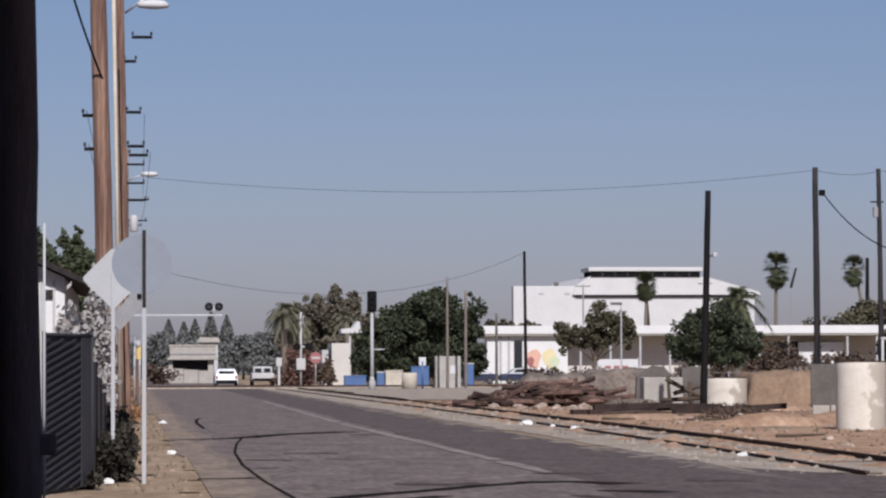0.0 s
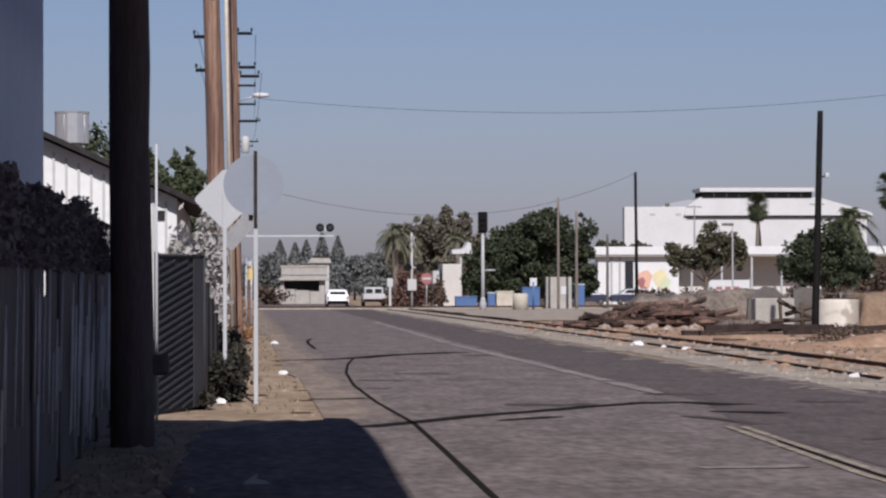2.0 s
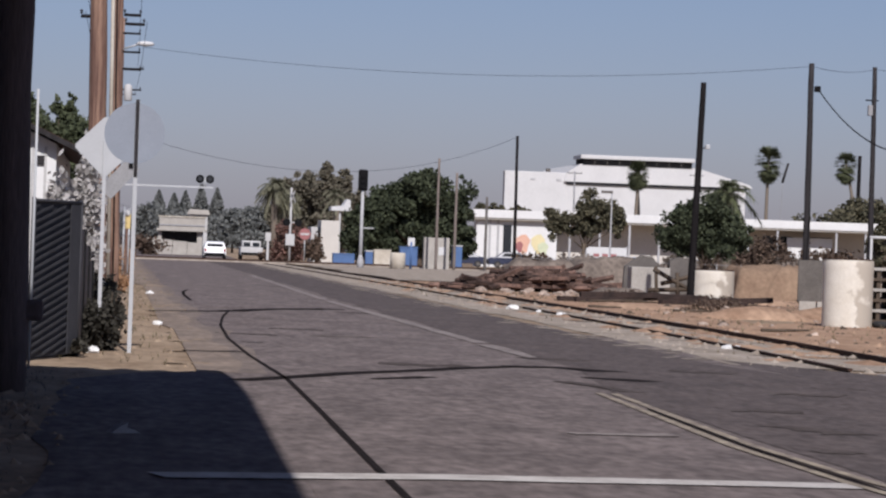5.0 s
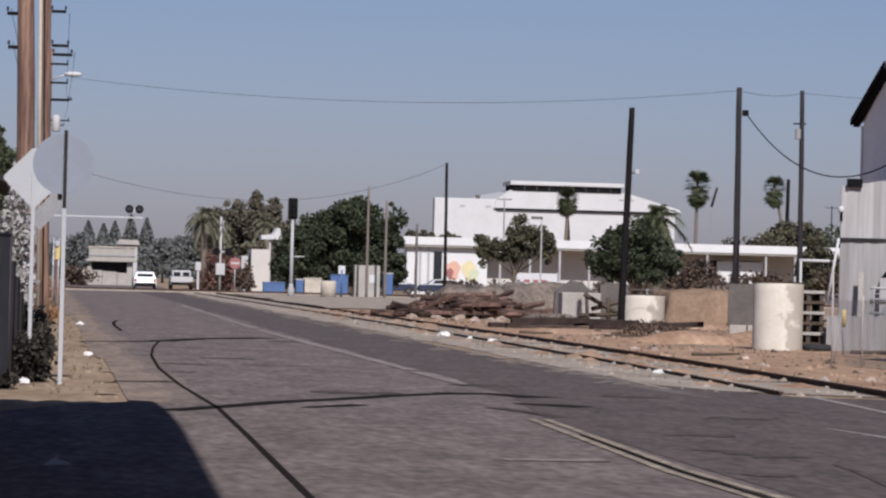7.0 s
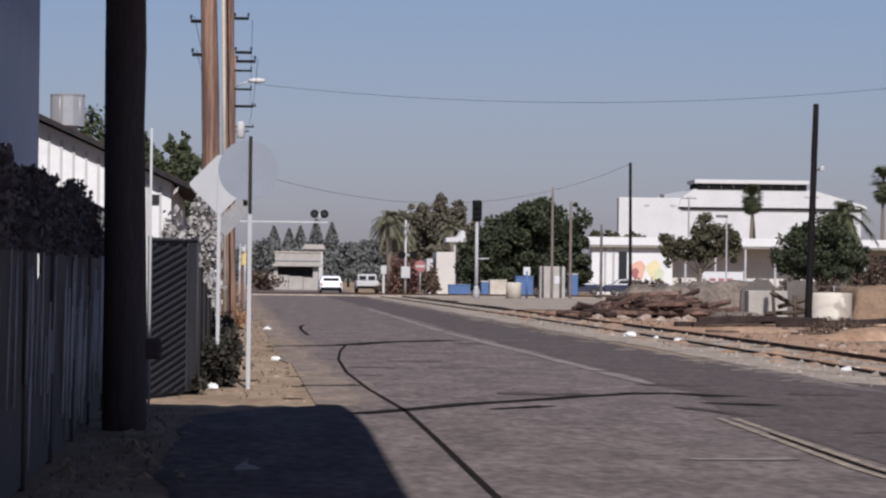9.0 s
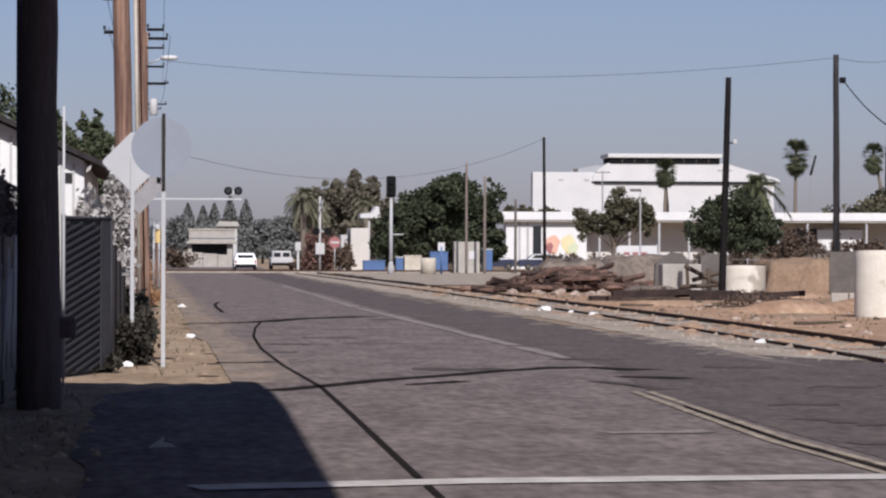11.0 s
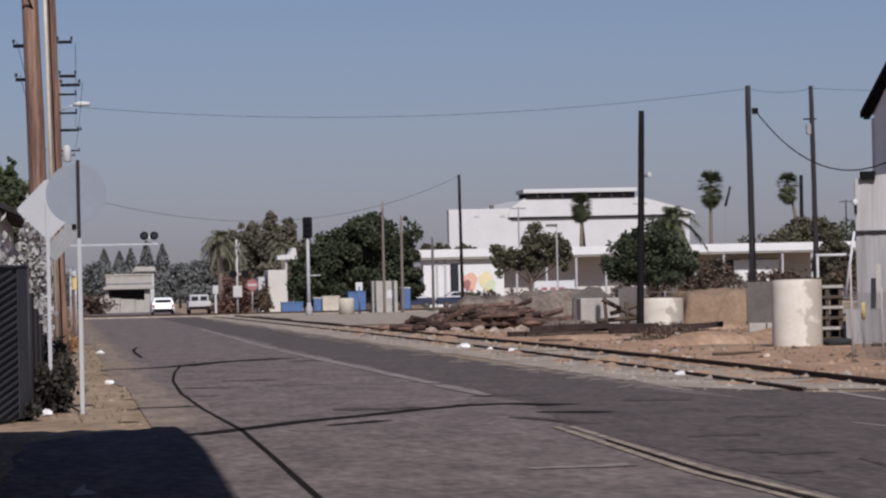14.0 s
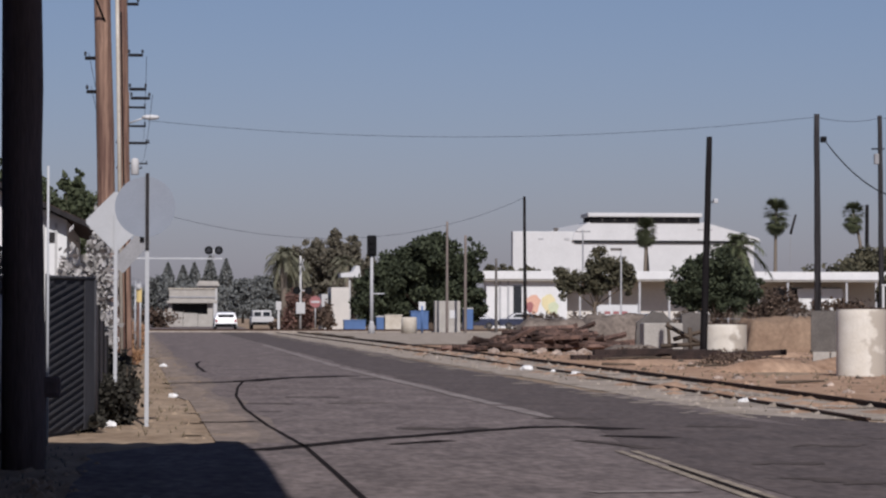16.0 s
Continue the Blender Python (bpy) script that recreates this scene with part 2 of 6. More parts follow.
pk.new(ps_.outputs["X"], pa.inputs[0])
pk.new(pz.outputs["Fac"], pa.inputs[2])
pk.new(pa.outputs["Value"], pr.inputs["Fac"])
pk.new(pr.outputs["Color"], pm.inputs["Factor"])
old = pn["Principled BSDF"].inputs["Base Color"].links[0].from_socket
pk.new(old, pm.inputs["A"])
pk.new(pm.outputs["Result"], pn["Principled BSDF"].inputs["Base Color"])
M_BRUSH2 = leaf_mat("dusty_grey_twigs", (0.23, 0.19, 0.16), (0.12, 0.10, 0.085))
M_LITTER = mat("white_litter", (0.75, 0.74, 0.72), 0.8, 8, 0.15, 0.2)
M_STONE = mat("rubble_stone", (0.42, 0.33, 0.27), 0.9, 3, 0.3, 0.3, per_object=0.25)


# ---- mesh helpers ----
def part(name, bm, material, parent=None, label=""):
    me = bpy.data.meshes.new(name)
    bm.to_mesh(me)
    bm.free()
    me.materials.append(material)
    ob = new(name, me)
    if parent is not None:
        ob.parent = parent
    if label:
        ob["label"] = label
    return ob


def thing(name, x, y, z, label, category, rz=0.0, group="", kind=""):
    e = new(name)
    e.empty_display_size = 0.3
    e.matrix_world = pose(x, y, z, 0, 0, rz)
    e.matrix_basis = pose(x, y, z, 0, 0, rz)
    return tagged(e, label, category, group, kind)


def box(x0, x1, y0, y1, z0, z1, bevel=0.0, bm=None):
    b = bmesh.new()
    bmesh.ops.create_cube(b, size=1)
    bmesh.ops.transform(b, matrix=Matrix.LocRotScale(((x0 + x1) / 2, (y0 + y1) / 2, (z0 + z1) / 2), None, (x1 - x0, y1 - y0, z1 - z0)), verts=b.verts)
    if bevel:
        bmesh.ops.bevel(b, geom=b.edges[:], offset=bevel, segments=2, affect="EDGES", profile=0.6)
    return merge(bm, b)


def merge(bm, b):
    """Adds b to bm and returns the whole."""
    if bm is None:
        return b
    me = bpy.data.meshes.new("tmp")
    b.to_mesh(me)
    b.free()
    bm.from_mesh(me)
    bpy.data.meshes.remove(me)
    return bm


def rod(p, q, r0, r1=None, n=10, bm=None):
    """A tapered round bar from p to q."""
    p, q = Vector(p), Vector(q)
    r1 = r0 if r1 is None else r1
    b = bmesh.new()
    bmesh.ops.create_cone(b, cap_ends=True, segments=n, radius1=r0, radius2=r1, depth=(q - p).length)
    turn = (q - p).to_track_quat("Z", "Y").to_matrix().to_4x4()
    bmesh.ops.transform(b, matrix=Matrix.Translation((p + q) / 2) @ turn, verts=b.verts)
    for fc in b.faces:
        fc.smooth = len(fc.verts) == 4
    return merge(bm, b)


def lathe(profile, n=24, bm=None):
    """A solid of turning about z; profile: (radius, height) from below."""
    b = bmesh.new()
    rings = [[b.verts.new((r * math.cos(2 * math.pi * k / n), r * math.sin(2 * math.pi * k / n), z)) for k in range(n)] for r, z in profile]
    for a, c in zip(rings, rings[1:]):
        for k in range(n):
            b.faces.new((a[k], a[(k + 1) % n], c[(k + 1) % n], c[k])).smooth = True
    b.faces.new(rings[0][::-1])
    b.faces.new(rings[-1])
    return merge(bm, b)


def prism(outline, y0, y1, bm=None):
    """An outline in x, z pushed from y0 to y1."""
    b = bmesh.new()
    f0 = [b.verts.new((x, y0, z)) for x, z in outline]
    f1 = [b.verts.new((x, y1, z)) for x, z in outline]
    b.faces.new(f0)
    b.faces.new(f1[::-1])
    for k in range(len(f0)):
        j = (k + 1) % len(f0)
        b.faces.new((f0[j], f0[k], f1[k], f1[j]))
    bmesh.ops.recalc_face_normals(b, faces=b.faces[:])
    return merge(bm, b)


def tube(points, r, n=6):
    """A round cable along points."""
    b = bmesh.new()
    pts = [Vector(p) for p in points]
    rings = []
    for i, p in enumerate(pts):
        d = (pts[min(i + 1, len(pts) - 1)] - pts[max(i - 1, 0)]).normalized()
        u = d.cross(Vector((0, 0, 1))).normalized()
        if u.length < 0.1:
            u = Vector((1, 0, 0))
        v = u.cross(d)
        rings.append([b.verts.new(p + r * (math.cos(2 * math.pi * k / n) * u + math.sin(2 * math.pi * k / n) * v)) for k in range(n)])
    for a, c in zip(rings, rings[1:]):
        for k in range(n):
            b.faces.new((a[k], a[(k + 1) % n], c[(k + 1) % n], c[k]))
    return b


def taper(points, radii, n=12):
    """One bent tapering bar along points."""
    b = bmesh.new()
    rings = [[b.verts.new(Vector(p) + r * Vector((math.cos(2 * math.pi * k / n), math.sin(2 * math.pi * k / n), 0))) for k in range(n)] for p, r in zip(points, radii)]
    for a, c in zip(rings, rings[1:]):
        for k in range(n):
            b.faces.new((a[k], a[(k + 1) % n], c[(k + 1) % n], c[k])).smooth = True
    b.faces.new(rings[0][::-1])
    b.faces.new(rings[-1])
    return b


def sheet(outline, z, bm=None):
    """A flat piece of ground from an outline in x, y."""
    b = bmesh.new()
    b.faces.new([b.verts.new((x, y, z)) for x, y in outline])
    bmesh.ops.recalc_face_normals(b, faces=b.faces[:])
    if b.faces[:][0].normal.z < 0:
        bmesh.ops.reverse_faces(b, faces=b.faces[:])
    return merge(bm, b)


def strip(points, width, z, rng=None, rough=0.0):
    """A flat band along points in x, y; width across."""
    b = bmesh.new()
    pts = [Vector((x, y, 0)) for x, y in points]
    rows = []
    for i, p in enumerate(pts):
        d = (pts[min(i + 1, len(pts) - 1)] - pts[max(i - 1, 0)]).normalized()
        s = Vector((-d.y, d.x, 0))
        wa = width / 2 * (1 + (rng.uniform(-rough, rough) if rng else 0))
        wb = width / 2 * (1 + (rng.uniform(-rough, rough) if rng else 0))
        rows.append((b.verts.new(p + s * wa + Vector((0, 0, z))), b.verts.new(p - s * wb + Vector((0, 0, z)))))
    for a, c in zip(rows, rows[1:]):
        b.faces.new((a[0], a[1], c[1], c[0]))
    for fc in b.faces:
        if fc.normal.z < 0:
            fc.normal_flip()
    bmesh.ops.recalc_face_normals(b, faces=b.faces[:])
    if b.faces[:][0].normal.z < 0:
        bmesh.ops.reverse_faces(b, faces=b.faces[:])
    return b


def corrugated(p, q, z0, z1, pitch=0.25, depth=0.035, top=None):
    """A ribbed metal skin from p to q (x, y), from z0 up to z1, or up to top(s) along it (s 0 to 1)."""
    p, q = Vector((*p, 0)), Vector((*q, 0))
    d = q - p
    length = d.length
    d.normalize()
    out = Vector((d.y, -d.x, 0))
    b = bmesh.new()
    last = None
    k, s = 0, 0.0
    shape = ((0.0, 0.0), (0.35, 0.0), (0.5, 1.0), (0.85, 1.0))
    while s < length:
        for u, h in shape:
            s = min((k + u) * pitch, length)
            base = p + d * s + out * depth * h
            zt = top(s / length) if top else z1
            pair = (b.verts.new((base.x, base.y, z0)), b.verts.new((base.x, base.y, zt)))
            if last:
                b.faces.new((last[0], pair[0], pair[1], last[1]))
            last = pair
            if s >= length:
                break
        k += 1
    return b


def leaves(points, size, rng, aspect=1.6):
    """Many small leaf blades at points, turned at random."""
    verts, faces = [], []
    for p in points:
        a = Vector((rng.gauss(0, 1), rng.gauss(0, 1), rng.gauss(0, 1))).normalized()
        c = a.cross(Vector((rng.gauss(0, 1), rng.gauss(0, 1), rng.gauss(0, 1)))).normalized()
        s = size * rng.uniform(0.6, 1.4)
        a, c, p = a * s * aspect / 2, c * s / 2, Vector(p)
        i = len(verts)
        verts += [p - a, p + c, p + a, p - c]
        faces.append((i, i + 1, i + 2, i + 3))
    me = bpy.data.meshes.new("crown")
    me.from_pydata(verts, [], faces)
    return me


def mesh_part(name, me, material, parent, label=""):
    me.materials.append(material)
    ob = new(name, me)
    ob.parent = parent
    if label:
        ob["label"] = label
    return ob


# ---- ground, road, rails ----
rng = random.Random(4)
bm = bmesh.new()
# one sheet to the horizon, fine near the lot, with low bumps
xs = [-3000, -800, -200, -60, -20, -8, -4, -2, 0, 1, 9.6, 11, 13, 15, 17, 19, 22, 26, 32, 45, 70, 140, 300, 900, 3000]
ys = [-3000, -600, -100, -20, 0, 10, 20, 30, 40, 50, 58, 66, 74, 82, 90, 98, 106, 114, 122, 130, 140, 150, 165, 180, 200, 225, 260, 320, 420, 700, 1400, 3500]
grid = [[bm.verts.new((x, y, rng.uniform(-0.05, 0.05) if (x > 13.5 and x < 60 and y > 30 and y < 220) else 0.0)) for x in xs] for y in ys]
for j in range(len(ys) - 1):
    for i in range(len(xs) - 1):
        bm.faces.new((grid[j][i], grid[j][i + 1], grid[j + 1][i + 1], grid[j + 1][i]))
ground = tagged(part("ground", bm, M_GROUND), "dry tan dirt ground reaching the horizon", "ground", kind="structure")


def wavy(x, y0, y1, step, amp):
    out, y = [], y0
    while y < y1:
        out.append((x + rng.uniform(-amp, amp), y))
        y += step
    return out + [(x, y1)]


left = wavy(1.3, -60, 60, 2.5, 0.07) + wavy(1.08, 62, 110, 4, 0.08) + wavy(0.8, 114, 238, 6, 0.1)
right = wavy(9.65, -60, 60, 4, 0.1) + wavy(9.3, 64, 110, 4, 0.1) + wavy(9.5, 114, 238, 6, 0.12)
road = tagged(part("road", sheet(left + right[::-1], 0.012), M_ASPHALT), "worn grey asphalt street with cracks", "road", kind="structure")
lane = tagged(part("road_resurfaced_lane", sheet(wavy(5.78, 4, 36, 3, 0.03) + [(6.1, 40)] + wavy(6.45, 44, 236, 5, 0.10) + (wavy(9.5, 3, 44, 5, 0.05) + wavy(9.15, 48, 236, 5, 0.1))[::-1], 0.017), M_ASPHALT2), "darker asphalt of the far lane", "road", kind="structure")
far_road = tagged(part("road_beyond_crossing", sheet([(1.0, 242), (9.6, 242), (12.5, 420), (1.5, 420)], 0.012), M_ASPHALT), "grey asphalt street beyond the railway crossing", "road", kind="structure")
gravel = tagged(part("gravel_strip", sheet(wavy(9.5, 48, 236, 5, 0.2) + wavy(13.1, 46, 236, 5, 0.4)[::-1], 0.014), M_GRAVEL), "pale gravel strip along the disused track", "ground", kind="structure")
lot = tagged(part("sandy_lot", sheet(wavy(12.8, 43, 150, 5, 0.5) + wavy(34, 43, 150, 9, 1.5)[::-1], 0.02), M_SAND), "reddish sandy soil of the vacant lot", "ground", kind="structure")
yard = tagged(part("gravel_yard", sheet(wavy(13.3, 150, 236, 6, 0.4) + wavy(44, 150, 236, 9, 1.0)[::-1], 0.055), M_GRAVEL), "pale gravel yard beside the railway crossing", "ground", kind="structure")
pavement = tagged(part("pavement", sheet(wavy(-0.55, -60, 36, 1.5, 0.12) + [(0.2, 38.2), (0.9, 39.2), (1.6, 38.6), (1.6, -60)], 0.009), M_ASPHALT), "worn grey asphalt shoulder beside the street", "pavement", kind="structure")
M_DUST = mat("dusty_asphalt", (0.27, 0.215, 0.175), 1.0, 1.6, 0.4, 0.6, second=(0.165, 0.135, 0.115), fine=8, stretch=(1, 0.4, 1), spec=0.05)
M_DUST2 = mat("lightly_dusted_asphalt", (0.22, 0.18, 0.155), 1.0, 1.6, 0.4, 0.6, second=(0.145, 0.12, 0.108), fine=8, stretch=(1, 0.4, 1), spec=0.05)
for nm, m_, reach, z_, amp in (("dust_fringe_outer", M_DUST2, 0.62, 0.0145, 0.16), ("dust_fringe_inner", M_DUST, 0.28, 0.0165, 0.12)):
    fringe = [(1.0 if y < 60 else 0.8 if y < 110 else 0.5, y) for y in range(39, 230, 3)]
    outer = [(x + 0.3 + reach + rng.uniform(-amp, amp), y) for x, y in fringe]
    tagged(part(nm, sheet(fringe + outer[::-1], z_), m_), "thin dust blown over the asphalt edge", "dust", kind="structure")
apron = tagged(part("side_road_apron", sheet([(9.3, 22), (60, 14), (60, 30), (17, 40), (13.2, 45), (11.1, 45.4), (9.6, 50)], 0.015), M_ASPHALT2), "dark asphalt apron of a side road", "road", kind="structure")


def marking(name, pts, width, z, material, label, rough=0.1):
    return tagged(part(name, strip(pts, width, z, rng, rough), material), label, "road marking", kind="structure")


def along(a, b, n):
    return [(a[0] + (b[0] - a[0]) * k / n, a[1] + (b[1] - a[1]) * k / n) for k in range(n + 1)]


marking("stop_line", along((0.3, 21.75), (2.25, 22.31), 8) + along((2.4, 22.33), (5.4, 22.6), 10), 0.5, 0.022, M_WHITE_LINE, "worn white stop line across the lane")
marking("centre_line", [(5.7, 8), (5.6, 17), (5.58, 20), (5.42, 22.9), (5.36, 27), (5.5, 32), (5.62, 36.5)], 0.10, 0.022, M_YELLOW_LINE, "worn yellow line of the double centre line")
marking("centre_line", [(5.95, 8), (5.85, 17), (5.82, 20), (5.64, 22.9), (5.56, 27), (5.68, 32), (5.8, 36.5)], 0.10, 0.022, M_YELLOW_LINE, "worn yellow line of the double centre line")
marking("faded_centre_line", along((6.3, 54.5), (5.95, 90), 30), 0.27, 0.022, M_FADED, "faded grey centre line on old asphalt", 0.25)
marking("faded_centre_line", along((6.35, 48), (6.3, 53.5), 6), 0.25, 0.022, M_FADED, "faded grey dash on old asphalt", 0.5)
marking("faded_centre_line", along((5.95, 92), (6.2, 150), 30), 0.26, 0.022, M_FADED, "faded grey centre line on old asphalt", 0.3)
marking("faded_edge_line", [(11.22, 45.8), (10.95, 40.4), (10.8, 37.6), (10.45, 33.1), (10.2, 30), (9.9, 26)], 0.12, 0.022, M_WORN_WHITE, "faded white edge line curving into the side road", 0.35)
marking("faded_edge_line", along((12.5, 44.6), (12.8, 37), 12), 0.14, 0.022, M_WORN_WHITE, "faded white line along the edge of the apron", 0.4)
marking("faded_edge_line", along((8.95, 35.6), (9.2, 33), 4) + along((9.22, 31.7), (9.25, 30.4), 3), 0.10, 0.022, M_WORN_WHITE, "short worn white stroke on the apron", 0.6)
wedge = tagged(part("gravel_wedge", sheet(wavy(9.25, 27.0, 31.2, 0.6, 0.07) + [(9.6, 31.9), (10.05, 31.7)] + wavy(10.2, 27.0, 30.6, 0.6, 0.1)[::-1], 0.0205), M_DUST), "pale sandy gravel washed onto the apron", "gravel", kind="structure")
marking("worn_dash", along((4.1, 28.2), (5.1, 28.4), 6), 0.35, 0.021, M_FADED, "worn pale scuff on the lane", 0.6)
# tar seams
marking("tar_seam", [(1.9, 18), (1.93, 23.3), (1.96, 27), (2.0, 31.5), (2.04, 37.9), (1.88, 45), (1.83, 52.6), (1.95, 60.4), (2.2, 67), (2.53, 72.9)], 0.06, 0.02, M_TAR, "black tar seam curving along the lane")
marking("tar_seam", [(1.41, 36.9), (2.16, 38.4), (2.97, 40.0), (3.8, 41.3), (4.72, 42.8), (5.5, 43.9)], 0.36, 0.02, M_TAR, "black tar seam across the lane", 0.35)
marking("tar_seam", [(5.5, 43.9), (6.15, 44.1), (6.5, 43.6), (6.8, 43.1)], 0.6, 0.02, M_TAR, "broken end of a black tar seam", 0.7)
marking("tar_seam", [(6.1, 41.0), (6.5, 40.6), (6.9, 40.2)], 0.6, 0.02, M_TAR, "short dark seam beside the centre line", 0.7)
marking("tar_seam", [(2.53, 72.9), (3.55, 76.1), (4.6, 78), (5.4, 79)], 0.7, 0.02, M_TAR, "black tar seam across the lane", 0.4)
marking("tar_seam", [(0.95, 46.2), (1.4, 46.2), (1.8, 46.6)], 0.32, 0.02, M_TAR, "dark seam at the road's edge", 0.5)
marking("tar_seam", [(2.15, 101), (1.95, 97), (1.88, 92), (1.9, 84)], 0.1, 0.02, M_TAR, "thin black tar seam in asphalt")
marking("tar_seam", [(0.7, 70.5), (2.4, 72.5)], 0.4, 0.02, M_TAR, "thin black tar seam in asphalt", 0.5)
marking("tar_seam", [(3.1, 38.5), (3.9, 39.6)], 0.25, 0.02, M_TAR, "thin short seam in asphalt", 0.6)
# cracks and patches of the near lanes
marking("tar_seam", [(7.2, 28.4), (7.14, 27.2), (6.92, 25.2), (7.0, 24.5), (6.95, 23.4), (7.15, 22.3), (7.2, 20)], 0.10, 0.0225, M_PATCH, "dark crack wandering along the far lane", 0.6)
marking("tar_seam", [(5.5, 19), (5.52, 22.9), (5.47, 25), (5.47, 27), (5.55, 30), (5.62, 33)], 0.09, 0.0215, M_TAR, "dark seam between the centre lines", 0.8)
marking("tar_seam", [(5.66, 39.6), (5.8, 39.0), (5.95, 38.2), (6.1, 37)], 0.26, 0.0225, M_PATCH, "dark worn patch before the centre lines", 0.6)
for x0, y0, x1, y1, w in ((6.6, 33.45, 7.36, 33.3, 0.45), (6.55, 30.5, 6.95, 29.3, 0.4), (5.98, 26.5, 6.4, 26.6, 0.35), (6.12, 47.8, 7.0, 47.2, 0.7), (7.86, 44.4, 8.75, 44.1, 0.6), (8.1, 38.0, 8.8, 37.7, 0.6)):
    marking("asphalt_patch", along((x0, y0), (x1, y1), 7), w, 0.0225, M_PATCH, "dark worn patch in the asphalt", 0.8)
for k in range(24):
    x, y = rng.uniform(1.6, 9.0), rng.uniform(34, 130)
    w = rng.uniform(0.25, 1.3)
    marking("asphalt_patch", along((x, y), (x + w, y + rng.uniform(-0.2, 0.3)), 5), rng.uniform(0.15, 0.7), 0.0185 + 0.00002 * k, M_PATCH if k % 3 else M_FADED2, "small worn patch in the asphalt", 0.8)


def rail(x0, y0, x1, y1):
    """One rusty rail: foot, web and head."""
    d = math.hypot(x1 - x0, y1 - y0)
    t = thing("rail", x0, y0, 0.0, "rusty disused steel rail half sunk in gravel", "rail", rz=math.degrees(math.atan2(y1 - y0, x1 - x0)), group="rails")
    b = prism([(-0.07, 0.0), (0.07, 0.0), (0.07, 0.015), (0.012, 0.03), (0.012, 0.075), (0.036, 0.085), (0.036, 0.11), (-0.036, 0.11), (-0.036, 0.085), (-0.012, 0.075), (-0.012, 0.03), (-0.07, 0.015)], 0, d)
    bmesh.ops.rotate(b, cent=(0, 0, 0), matrix=Matrix.Rotation(radians(-90), 3, "Z"), verts=b.verts)
    part("rail_bar", b, M_RUST, t)
    return t


for x, dz in ((11.15, -0.04), (12.75, 0.0)):
    for x0, y0, x1, y1 in ((-0.25, 44.8 if x > 12 else 46.2, 0.1, 62), (0.1, 62, 0.25, 80), (0.25, 80, 0.2, 120), (0.2, 120, -0.6, 232)):
        rail(x + x0, y0, x + x1, y1).location.z = dz
tie = tagged(part("railway_tie", box(10.75, 13.4, -0.12, 0.12, -0.08, 0.012, 0.01), M_TIE), "weathered railway tie sunk in gravel", "tie", group="railway ties")
tie.matrix_basis = pose(0, 48, 0)
for k in range(1, 150):
    copy_thing(tie, pose(rng.uniform(-0.1, 0.1), 48 + k * 0.62, rng.uniform(-0.03, 0.012), 0, 0, rng.uniform(-2, 2)))
# the main line across the street
ballast = tagged(part("main_line_ballast", box(-80, 120, 236.5, 243.5, -0.2, 0.12, 0.1), M_GRAVEL), "grey ballast bed of the main railway line", "ballast", kind="structure")
for y in (238.2, 239.65, 241.2):
    rail(-80, y, 120, y).location.z = 0.12


# ---- plants ----
def tree(name, x, y, h, w, trunk_h, material, label, seed, n=5000, leaf=0.14, squash=1.0, clumps=26, bark=None, base_w=None, category="tree"):
    """Tapered trunk, limbs, and a crown of leaf blades in clumps."""
    r = random.Random(seed)
    t = thing(name, x, y, 0, label, category)
    tr = max(0.08, w * 0.035)
    b = rod((0, 0, -0.1), (r.uniform(-0.15, 0.15), 0, trunk_h), tr * 1.25, tr * 0.8)
    top = Vector((0, 0, trunk_h))
    centres = []
    ch = h - trunk_h * 0.8
    for k in range(clumps):
        a, zz = r.uniform(0, 2 * math.pi), r.uniform(0.06, 1.0)
        prof = math.sqrt(max(0.02, 1 - abs(2 * zz - 0.9) ** 2.2 / 1.35))
        rad = (w / 2) * prof * r.uniform(0.35, 0.92)
        centres.append((Vector((rad * math.cos(a), rad * math.sin(a), trunk_h * 0.8 + ch * zz * 0.93)), r.uniform(0.6, 1.25) * w * 0.14))
    for c, s in centres[::2]:
        b = rod(top * r.uniform(0.75, 1), c, tr * 0.4, tr * 0.1, 6, b)
    part("trunk", b, bark or M_BARK, t)
    pts = []
    for k in range(n):
        c, s = r.choice(centres)
        v = Vector((r.gauss(0, 1), r.gauss(0, 1), r.gauss(0, 1))).normalized() * s * (r.random() ** 0.4) * r.uniform(0.8, 1.25)
        v.z *= squash
        q = c + v
        if q.z > 0.15:
            pts.append(q)
    mesh_part("crown", leaves(pts, leaf, r), material, t)
    return t


